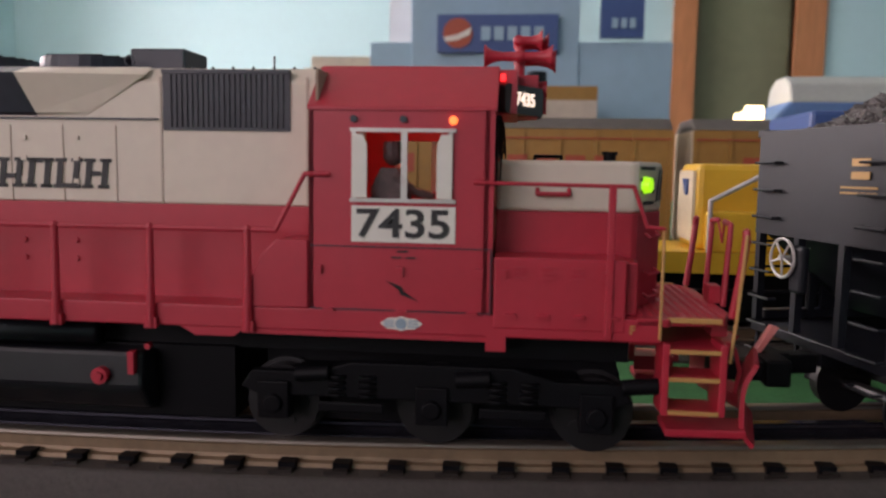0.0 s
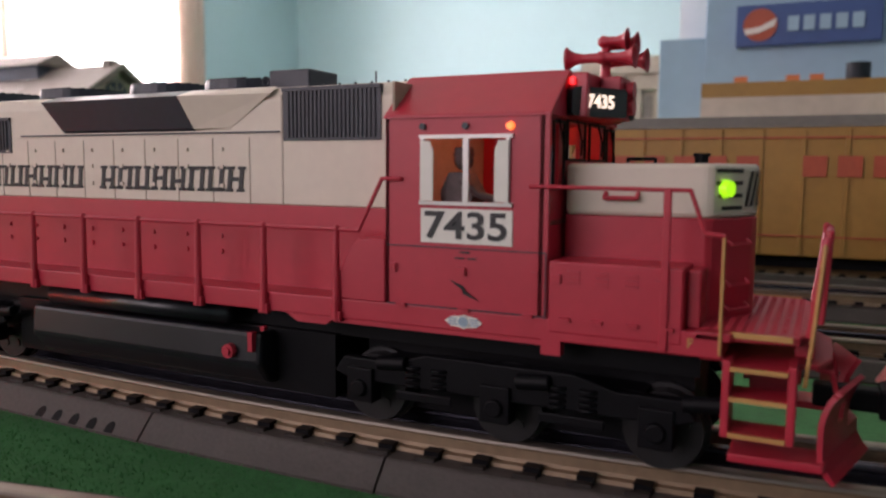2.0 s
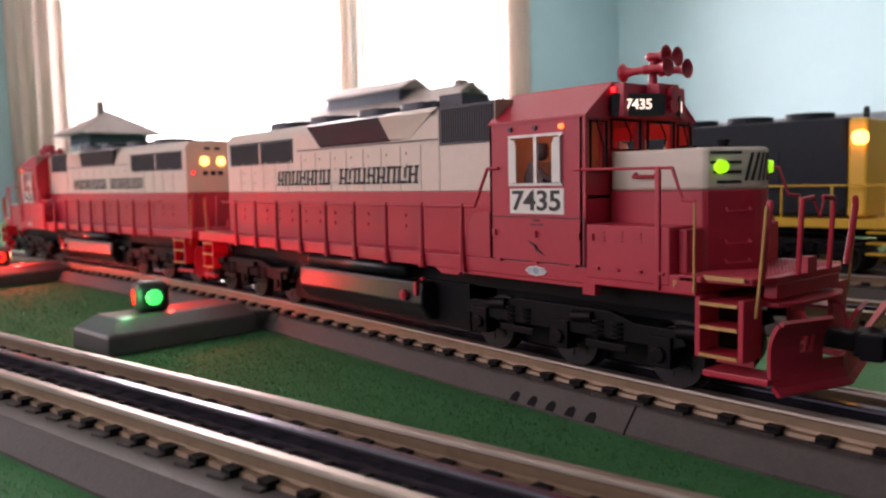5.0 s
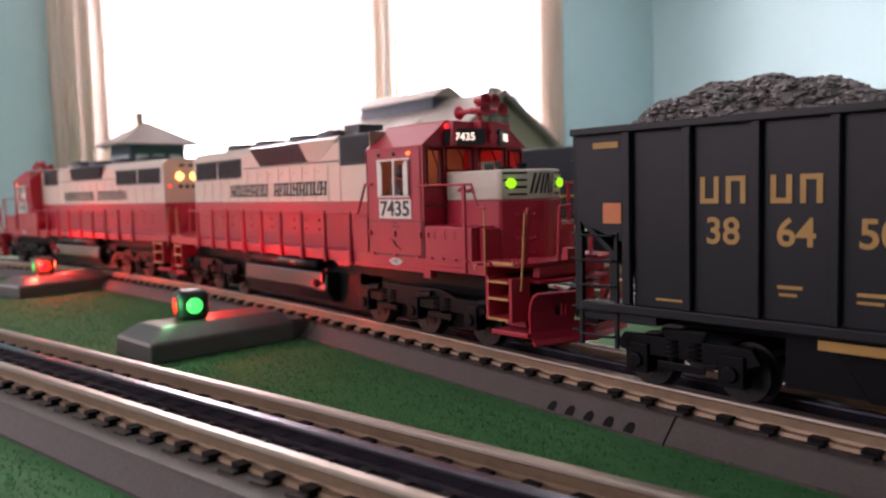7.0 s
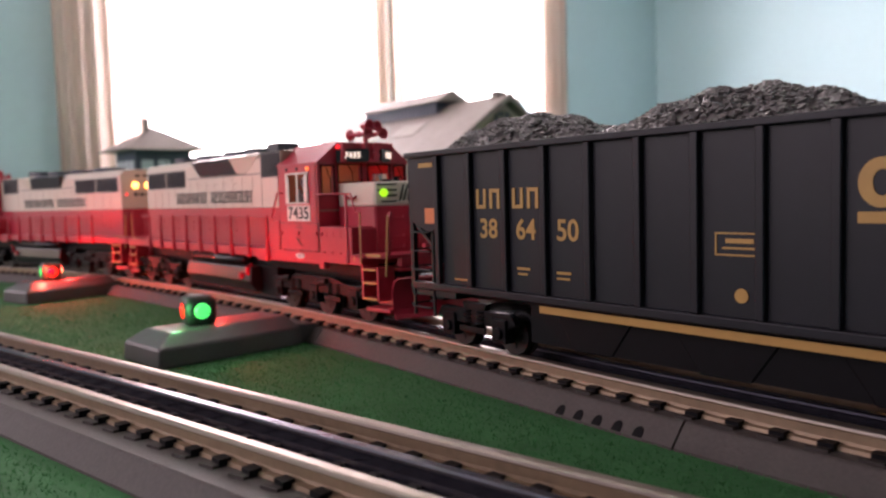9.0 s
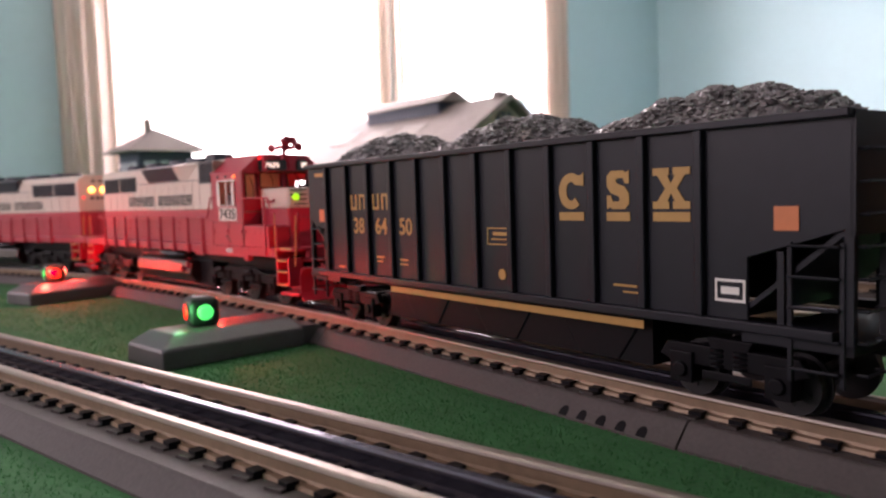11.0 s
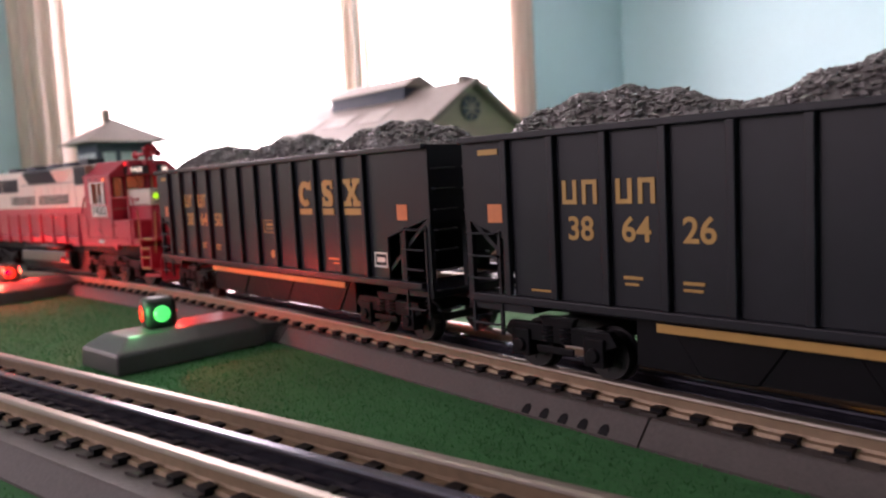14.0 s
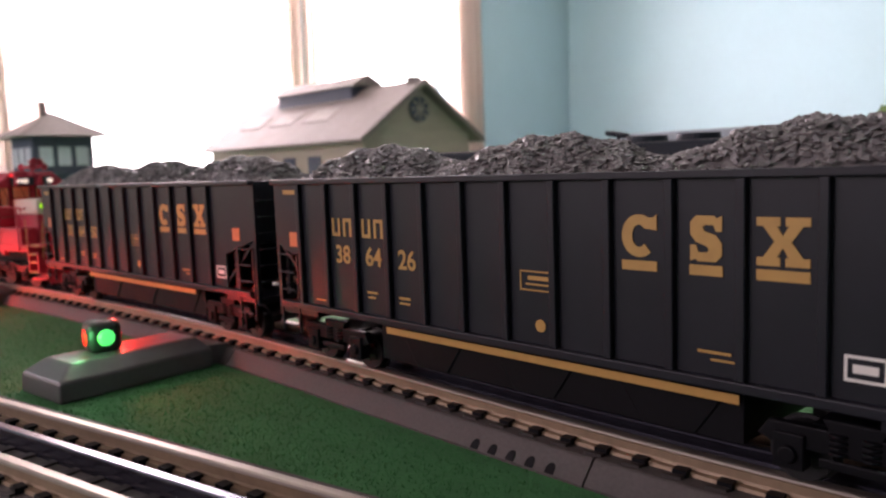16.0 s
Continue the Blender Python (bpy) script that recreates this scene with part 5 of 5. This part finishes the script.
def engine_house():
    e = thing("engine_house", "beige model engine house with shingled gable roof and clerestory", "model building")
    e.matrix_world = Matrix.Translation((-1.20, 0.930, 0)) @ pose(0, 0, 0, 0, 0, -3.2)
    x0, x1, y0, y1, ze, zr = -0.660, 0.0, -0.150, 0.150, 0.156, 0.262
    part("wall", box(B(), x0 + 0.02, x1 - 0.02, y0, y1, GZ, ze), TAN, e)
    ym = (y0 + y1) / 2
    part("gable", prism(B(), [(y0, ze), (y1, ze), (ym, zr - 0.006)], x1 - 0.024, x1 - 0.020), TAN, e)
    for s, ya in ((1, y0), (-1, y1)):
        d = (zr - ze) / (ym - y0)
        part("roof_slope", prism(B(), [(ya - s * 0.022, ze - 0.022 * d), (ym, zr), (ym, zr + 0.006), (ya - s * 0.022, ze - 0.022 * d + 0.006)], x0, x1), SHINGLE, e)
        for k in range(3):
            sk = B()
            xa = x0 + 0.09 + k * 0.14
            v = []
            for t, dx in ((0.30, 0.0), (0.30, 0.09), (0.58, 0.09), (0.58, 0.0)):
                y = ya + s * (ym - y0) * t
                v.append((xa + dx, y, ze + (zr - ze) * t + 0.008))
            lo_ = [sk.verts.new((p[0], p[1], p[2] - 0.003)) for p in v]
            hi_ = [sk.verts.new(p) for p in v]
            sk.faces.new(hi_)
            for i in range(4):
                sk.faces.new((lo_[i], lo_[(i + 1) % 4], hi_[(i + 1) % 4], hi_[i]))
            part("skylight", sk, GLAZE, e, "pale glazed roof skylight")
        rb = B()
        prism(rb, [(ya - s * 0.024, ze - 0.026 * d), (ym, zr - 0.006), (ym, zr + 0.008), (ya - s * 0.024, ze - 0.024 * d + 0.010)], x1, x1 + 0.006)
        part("barge_board", rb, SHINGLE, e)
    cl = part("clerestory", box(B(), -0.50, -0.200, ym - 0.034, ym + 0.034, zr - 0.045, zr + 0.018), SLATE, e, "dark clerestory along the ridge")
    part("clerestory_roof", prism(B(), [(ym - 0.048, zr + 0.010), (ym + 0.048, zr + 0.010), (ym, zr + 0.036)], -0.52, -0.180), SHINGLE, cl)
    part("chimney", box(B(), -0.04, -0.02, ym - 0.012, ym + 0.012, zr - 0.01, zr + 0.014), SHINGLE, e)
    rw = B()
    cyl(rw, (x1 - 0.021, ym, 0.208), (x1 - 0.015, ym, 0.208), 0.026, seg=28)
    rw = part("round_window", rw, SLATE, e, "round dark gable window")
    rg = B()
    for a in range(0, 180, 45):
        c = Vector((0, math.cos(radians(a)), math.sin(radians(a)))) * 0.025
        cyl(rg, Vector((x1 - 0.0145, ym, 0.208)) - c, Vector((x1 - 0.0145, ym, 0.208)) + c, 0.0018, seg=6)
    part("muntin", rg, TAN, rw)
    for k in range(5):
        bm = B()
        xa = x0 + 0.07 + k * 0.095
        box(bm, xa, xa + 0.045, y0 - 0.003, y0, 0.055, 0.118)
        part("window", bm, SLATE, e)
    dr = B()
    box(dr, x1 - 0.020, x1 - 0.016, ym - 0.075, ym - 0.005, GZ, 0.115)
    box(dr, x1 - 0.020, x1 - 0.016, ym + 0.005, ym + 0.075, GZ, 0.115)
    part("engine_door", dr, SLATE, e)


def signal_tower():
    t = thing("signal_tower", "slate-blue model signal tower with hipped roof and chimney", "model building")
    cx, cy, w = -1.85, 0.430, 0.062
    part("wall", box(B(), cx - w, cx + w, cy - w, cy + w, GZ, 0.180), SLATE, t)
    bm = B()
    e = w + 0.032
    base = [bm.verts.new((cx + a * e, cy + b * e, 0.180)) for a, b in ((-1, -1), (1, -1), (1, 1), (-1, 1))]
    top = bm.verts.new((cx, cy, 0.236))
    bm.faces.new(base)
    for i in range(4):
        bm.faces.new((base[i], base[(i + 1) % 4], top))
    part("roof", bm, SHINGLE, t)
    part("chimney", box(B(), cx - 0.007, cx + 0.007, cy - 0.020, cy - 0.008, 0.20, 0.256), SHINGLE, t)
    # opaque panes; the daylight behind them is put into their pale colour
    for k in (-1, 0, 1):
        for ax in (0, 1):
            bm = B()
            if ax:
                box(bm, cx + w, cx + w + 0.002, cy + k * 0.037 - 0.013, cy + k * 0.037 + 0.013, 0.118, 0.158)
            else:
                box(bm, cx + k * 0.037 - 0.013, cx + k * 0.037 + 0.013, cy - w - 0.002, cy - w, 0.118, 0.158)
            part("window", bm, PANE, t, "pale opaque pane, bright through-view put into its colour")
    part("cornice", box(B(), cx - w - 0.004, cx + w + 0.004, cy - w - 0.004, cy + w + 0.004, 0.100, 0.108), SLATE, t)


def bottling_plant():
    p = thing("factory_building", "pale blue model factory with blue roof signs", "model building")
    part("low_wing", box(B(), -0.169, 0.225, 0.82, 1.05, GZ, 0.235), PALEBLUE, p, bevel=0.001)
    part("tall_block", box(B(), -0.113, 0.106, 0.815, 1.02, GZ, 0.36), PALEBLUE, p, bevel=0.001)
    part("side_tower", box(B(), -0.150, -0.116, 0.86, 0.95, 0.235, 0.30), PANE, p)
    sg = part("roof_sign", box(B(), -0.077, 0.079, 0.800, 0.812, 0.219, 0.267), DEEPBLUE, p, "blue sign with a red and white disc", bevel=0.0008)
    part("disc", cyl(B(), (-0.050, 0.800, 0.243), (-0.050, 0.798, 0.243), 0.019, seg=28), UPRED, sg, "red disc")
    bm = B()
    prism(bm, [(-0.068, 0.238), (-0.050, 0.241), (-0.032, 0.250), (-0.034, 0.241), (-0.050, 0.234), (-0.066, 0.232)], 0.7968, 0.7978, "y")
    part("disc_swoosh", bm, WHITE, sg)
    bm = B()
    for k in range(5):
        box(bm, -0.020 + k * 0.017, -0.008 + k * 0.017, 0.797, 0.800, 0.234, 0.251)
    part("sign_bar", bm, PALEBLUE, sg, "pale blue bars of the sign")
    s2 = part("upright_sign", box(B(), 0.132, 0.186, 0.806, 0.818, 0.238, 0.30), DEEPBLUE, p, "blue upright sign")
    bm = B()
    for k in range(3):
        box(bm, 0.146 + k * 0.011, 0.153 + k * 0.011, 0.803, 0.806, 0.250, 0.262)
    part("sign_bar", bm, PALEBLUE, s2)
    part("loading_dock", box(B(), -0.105, 0.122, 0.70, 0.815, GZ, 0.150), STONE, p)
    fence = part("dock_rail", box(B(), -0.105, 0.122, 0.700, 0.706, 0.150, 0.166), UPY, p, "yellow dock railing")
    part("drum", cyl(B(), (0.052, 0.735, 0.150), (0.052, 0.735, 0.186), 0.012, seg=20), NAVY, p, "dark drum on the dock")
    for k, x in enumerate((-0.066, -0.012, 0.012)):
        part("crate", box(B(), x - 0.007, x + 0.007, 0.735, 0.75, 0.150, 0.176), ORANGE, p, "orange crate on the dock")


def stone_hall():
    h = thing("stone_hall", "beige stone model hall with pediment and pilasters", "model building")
    part("wall", box(B(), -0.405, -0.13, 1.36, 1.55, GZ, 0.262), STONE, h)
    part("attic", box(B(), -0.40, -0.135, 1.355, 1.55, 0.268, 0.292), STONE, h)
    part("cornice", box(B(), -0.412, -0.123, 1.345, 1.55, 0.258, 0.268), STONE, h)
    part("pediment", prism(B(), [(-0.36, 0.226), (-0.18, 0.226), (-0.27, 0.252)], 1.34, 1.36, "y"), STONE, h)
    for k in range(8):
        x = -0.392 + k * 0.035
        part("pilaster", box(B(), x, x + 0.010, 1.348, 1.36, 0.03, 0.256), STONE, h)
        if k < 7:
            for z in (0.10, 0.17):
                part("window", box(B(), x + 0.014, x + 0.030, 1.357, 1.3605, z, z + 0.045), GLAZE, h)


def hill():
    bm = B()
    bmesh.ops.create_icosphere(bm, subdivisions=5, radius=1.0)
    for v in bm.verts:
        n = noise.fractal(v.co * 3, 0.8, 2.0, 4) * 0.12 + noise.noise(v.co * 14) * 0.05
        v.co = Vector((v.co.x * 0.13, v.co.y * 0.09, max(v.co.z, 0) * 0.155)) * (1 + n)
    bm.transform(Matrix.Translation((-0.24, 0.72, GZ - 0.002)))
    tagged(part("mossy_hill", bm, MOSS, smooth=True), "mossy green scenery mound behind the trains", "hill")


def navy_loco():
    c = thing("standing_locomotive", "dark navy model diesel with yellow end and lit lamp", "locomotive", "cars standing on the rear tracks")
    y, x0, x1 = 0.33, -0.62, -0.245
    part("hood", box(B(), x0, x1 - 0.012, y - 0.022, y + 0.022, 0.034, 0.100), NAVY, c, bevel=0.003)
    part("yellow_end", box(B(), x1 - 0.012, x1, y - 0.022, y + 0.022, 0.034, 0.099), YELLOW, c, "bright yellow hood end", bevel=0.002)
    part("headlamp", cyl(B(), (x1 - 0.006, y - 0.024, 0.086), (x1 - 0.001, y - 0.026, 0.086), 0.0045, seg=18), HEADLAMP, c, "lit warm headlamp")
    part("sill", box(B(), x0 - 0.02, x1 + 0.02, y - 0.031, y + 0.031, 0.027, 0.033), YELLOW, c, "yellow frame sill")
    for k in range(3):
        part("roof_fan", cyl(B(), (x1 - 0.045 - k * 0.043, y, 0.099), (x1 - 0.045 - k * 0.043, y, 0.105), 0.0165, 0.016, 28), NAVY, c)
    bm = B()
    tube(bm, [(x1 - 0.008, y, 0.099), (x1 - 0.008, y, 0.106)], 0.002)
    for k in (-1, 1):
        tube(bm, [(x1 - 0.150, y + k * 0.004, 0.106), (x1 - 0.165, y + k * 0.004, 0.109)], 0.0022)
    tube(bm, [(x1 - 0.157, y, 0.099), (x1 - 0.157, y, 0.107)], 0.0012)
    part("horn", bm, NAVY, c)
    for k in range(7):
        part("hood_door", box(B(), x1 - 0.05 - k * 0.045, x1 - 0.012 - k * 0.045, y - 0.0228, y - 0.022, 0.040, 0.078), NAVY, c)
    bm = B()
    for k in range(12):
        x = x1 + 0.015 - k * 0.033
        cyl(bm, (x, y - 0.031, 0.033), (x, y - 0.031, 0.055), 0.0008, seg=6)
    tube(bm, [(x1 + 0.016, y - 0.031, 0.055), (x0, y - 0.031, 0.055)], 0.0006)
    part("handrail", bm, YELLOW, c)
    part("fuel_tank", box(B(), -0.50, -0.38, y - 0.028, y + 0.028, 0.003, 0.026), BLACK, c, bevel=0.003)
    for cx in (-0.56, -0.30):
        truck(c, cx, (-0.0415, 0.0, 0.0415), 0.010, 0.0262, 0.0095)
        for o in list(c.children_recursive):
            if o.name.startswith("wheelset"):
                o.location.y = y
            elif o.parent and o.parent.name.startswith("truck") and o.location.y == 0:
                o.location.y = y
    bm = B()
    for z in (0.010, 0.017, 0.024):
        box(bm, x1 + 0.004, x1 + 0.018, y - 0.033, y - 0.022, z, z + 0.0012)
    part("step", bm, YELLOW, c)


def yellow_loco():
    c = thing("yellow_switcher", "yellow and blue model diesel nose standing on the middle track", "locomotive", "cars standing on the rear tracks")
    y = 0.185
    part("nose", box(B(), 0.124, 0.170, y - 0.020, y + 0.020, 0.032, 0.0735), YELLOW, c, bevel=0.003)
    part("nose_front", box(B(), 0.1225, 0.124, y - 0.017, y + 0.017, 0.036, 0.070), CAREND, c, "pale yellow nose front")
    bm = B()
    for k in (-1, 1):
        prism(bm, [(y - 0.004 - 0.003, 0.058), (y - 0.004 + 0.001, 0.058), (y + k * 0.004, 0.066), (y + k * 0.004 - 0.004, 0.066)], 0.1215, 0.1225)
    part("emblem", bm, DEEPBLUE, c, "blue emblem strokes")
    part("cab", box(B(), 0.170, 0.215, y - 0.031, y + 0.031, 0.032, 0.098), DEEPBLUE, c, "dark blue cab", bevel=0.002)
    part("equipment_box", box(B(), 0.128, 0.170, y - 0.030, y - 0.020, 0.032, 0.051), YELLOW, c, bevel=0.001)
    part("hood", box(B(), 0.215, 0.47, y - 0.021, y + 0.021, 0.032, 0.095), DEEPBLUE, c, bevel=0.002)
    part("sill", box(B(), 0.098, 0.48, y - 0.031, y + 0.031, 0.022, 0.032), YELLOW, c)
    part("underframe", box(B(), 0.100, 0.47, y - 0.024, y + 0.024, -0.002, 0.022), BLACK, c)
    bm = B()
    tube(bm, [(0.128, y - 0.031, 0.032), (0.128, y - 0.031, 0.056), (0.150, y - 0.031, 0.068), (0.170, y - 0.031, 0.070)], 0.0012)
    part("handrail", bm, SILVER, c)
    bm = B()
    tube(bm, [(0.100, y - 0.02, 0.032), (0.097, y - 0.02, 0.056), (0.097, y + 0.02, 0.056), (0.100, y + 0.02, 0.032)], 0.0011)
    part("handrail", bm, SILVER, c)
    for cx in (0.155, 0.42):
        bm = B()
        for a in (-0.030, 0.0, 0.030):
            for s in (-1, 1):
                cyl(bm, (cx + a, y + s * 0.015, RZ + 0.010), (cx + a, y + s * 0.0195, RZ + 0.010), 0.010, seg=20)
        for s in (-1, 1):
            box(bm, cx - 0.045, cx + 0.045, y + s * 0.0262 - 0.002, y + s * 0.0262 + 0.002, 0.004, 0.014)
        box(bm, cx - 0.03, cx + 0.03, y - 0.0262, y + 0.0262, 0.006, 0.012)
        part("truck", bm, BLACK, c)


def blue_passenger_loco():
    c = thing("passenger_locomotive", "blue model passenger locomotive with bright headlamps and grey roof", "locomotive", "cars standing on the rear tracks")
    y, x0 = 0.47, 0.222
    bm = B()
    prism(bm, [(x0, 0.020), (x0 + 0.30, 0.020), (x0 + 0.30, 0.128), (x0 + 0.03, 0.128), (x0 + 0.006, 0.100)], y - 0.032, y + 0.032, "y")
    part("body", bm, MIDBLUE, c, bevel=0.003)
    part("roof", prism(B(), [(y - 0.032, 0.126), (y + 0.032, 0.126), (y + 0.026, 0.142), (y + 0.012, 0.149), (y - 0.012, 0.149), (y - 0.026, 0.142)], x0 + 0.03, x0 + 0.30), PALEGREY, c, "pale grey rounded roof", bevel=0.002)
    for yy, zz, r in ((y - 0.026, 0.118, 0.006), (y - 0.030, 0.108, 0.005), (y - 0.012, 0.112, 0.008), (y + 0.004, 0.112, 0.008)):
        part("headlamp", cyl(B(), (x0 + 0.010, yy, zz), (x0 - 0.003, yy, zz), r, seg=18), LAMPWHITE, c, "bright warm headlamp")
    bm = B()
    box(bm, x0 - 0.0015, x0, y - 0.020, y - 0.006, 0.070, 0.090)
    part("nose_panel", bm, WHITE, c)
    bm = B()
    box(bm, x0 - 0.0015, x0, y + 0.002, y + 0.016, 0.070, 0.090)
    part("nose_panel", bm, UPRED, c, "red nose panel")
    part("underframe", box(B(), x0 + 0.01, x0 + 0.30, y - 0.024, y + 0.024, RZ, 0.020), BLACK, c)


def background():
    engine_house(), signal_tower(), bottling_plant(), stone_hall(), hill()
    for y, lab in ((0.185, "grey three-rail track behind the train"), (0.33, "grey three-rail track under standing yellow cars"), (0.47, "grey three-rail track under the rear cars")):
        track(Way([(0.85, y), (0.0, y), (-1.0, y)]), 0.05, 1.80, lab, [0.5, 0.9, 1.3])
    for a, b in ((-0.150, 0.135), (0.150, 0.46)):
        bars = [(UPRED, a + 0.03 + (b - a - 0.06) * k / 12, a + 0.03 + (b - a - 0.06) * (k + 0.7) / 12, 0.0665, 0.0790) for k in range(12) if k != 5]
        c = simple_car("passenger_car", "weathered yellow model rail car with grey roof and red lettering", a, b, 0.33, 0.104, UPY, UPR, bars + [(UPRED, a, b, 0.0895, 0.0905), (UPRED, a, b, 0.030, 0.031)], category="rail car")
        part("car_end", box(B(), a - 0.0016, a - 0.0006, 0.302, 0.358, 0.022, 0.096), CAREND, c, "pale lit car end")
    bars = [(DEEPBLUE, -0.40 + k * 0.07, -0.36 + k * 0.07, 0.052, 0.076) for k in range(4)]
    simple_car("boxcar", "blue-grey model boxcar with dark blue lettering blocks", -0.47, -0.13, 0.47, 0.112, BLUEGREY, BLUEGREY, bars + [(DEEPBLUE, -0.47, -0.13, 0.019, 0.038)])
    navy_loco(), yellow_loco(), blue_passenger_loco()


# ---- the place ----
room()
curtain(0.42, 0.69, 6)
curtain(1.53, 1.66, 3, lean=0.01)
curtain(1.67, 1.775, 3)
curtain(2.50, 2.765, 5)
table()
grass_fibres()
JOINTS = [S0 + 0.118, S0 + 0.2055, S0 + 0.45, S0 - 0.14]
track(MAIN, 0.0, float(MAIN.s[-1]), "grey moulded three-rail model track under the train", JOINTS, [S0 + 0.2195 + 0.0088 * k for k in range(5)], half=0.0342)
NEAR = Way([(0.75, 0.0265), (-0.2286, -0.1222), (-0.6, -0.1787), (-1.3, -0.285)])
track(NEAR, 0.3, float(NEAR.s[-1]), "empty grey moulded three-rail track beside the train", [float(np.interp(0.1990, -NEAR.p[:, 0], NEAR.s))], half=0.0390)
switch_housing(-0.4830, -0.0615, 3, SIGGREEN, SIGRED, "switch motors beside the track")
switch_housing(-0.8330, -0.0480, 12, SIGRED, SIGGREEN, "switch motors beside the track", 84)
bulb("signal_glow_green", (-0.4700, -0.0850, 0.006), 0.009, (0.1, 1.0, 0.3))
bulb("signal_glow_red", (-0.4900, -0.0560, 0.010), 0.13, (1.0, 0.05, 0.03))
bulb("signal_glow_red_far", (-0.8140, -0.0640, 0.008), 0.12, (1.0, 0.06, 0.03))
bulb("signal_glow_red_rear", (-0.8280, -0.0390, 0.006), 0.11, (1.0, 0.05, 0.03))
background()
LOCO = locomotive()
LOCO2 = copy_thing(LOCO, Matrix())
CAR1 = hopper("386450", 1)
CAR2 = hopper("386426", 2)

TRAIN = [(0.0, 0.0), (0.5, -0.0229), (1.0, -0.048), (1.5, -0.0759), (2.0, -0.1042), (2.5, -0.1303), (3.0, -0.1544), (3.5, -0.1805), (4.0, -0.205), (4.5, -0.2326), (5.0, -0.2569), (7.5, -0.3988), (8.0, -0.424), (8.5, -0.4505), (9.0, -0.4787), (11.5, -0.6097), (12.0, -0.6368), (12.5, -0.663), (13.0, -0.6896), (13.5, -0.716), (14.0, -0.7429), (14.5, -0.7683), (15.0, -0.7938), (15.5, -0.8213), (16.0, -0.8497)]


def wheels_of(ob):
    return [o for o in ob.children_recursive if o.name.startswith("wheelset")]


def motions():
    ts = sorted({t for t, _ in TRAIN} | {round(0.25 * k, 2) for k in range(65)})
    pos = np.interp(ts, [t for t, _ in TRAIN], [-x for _, x in TRAIN])
    for ob, off, front, rear, turn in ((LOCO, 0.0, 0.020, -0.230, 0), (CAR1, -0.3015, 0.091, -0.135, 0), (CAR2, -0.3015 - 0.331, 0.091, -0.135, 0), (LOCO2, 0.597, 0.020, -0.230, 180)):
        rows = []
        for t, u in TRAIN:
            if turn:
                m = car_pose(-u + off, 0.23, -0.02)
                m = m @ pose(0, 0, 0, 0, 0, 180)
            else:
                m = car_pose(-u + off, front, rear)
            rows.append((t, m))
        walk(ob, rows)
        for w in wheels_of(ob):
            x, _, z = w.matrix_basis.translation
            r = z - RZ
            walk(w, [(t, pose(x, 0, z) @ Matrix.Rotation((p - pos[0]) / r * (1 if turn else -1), 4, "Y")) for t, p in zip(ts, pos)])


motions()
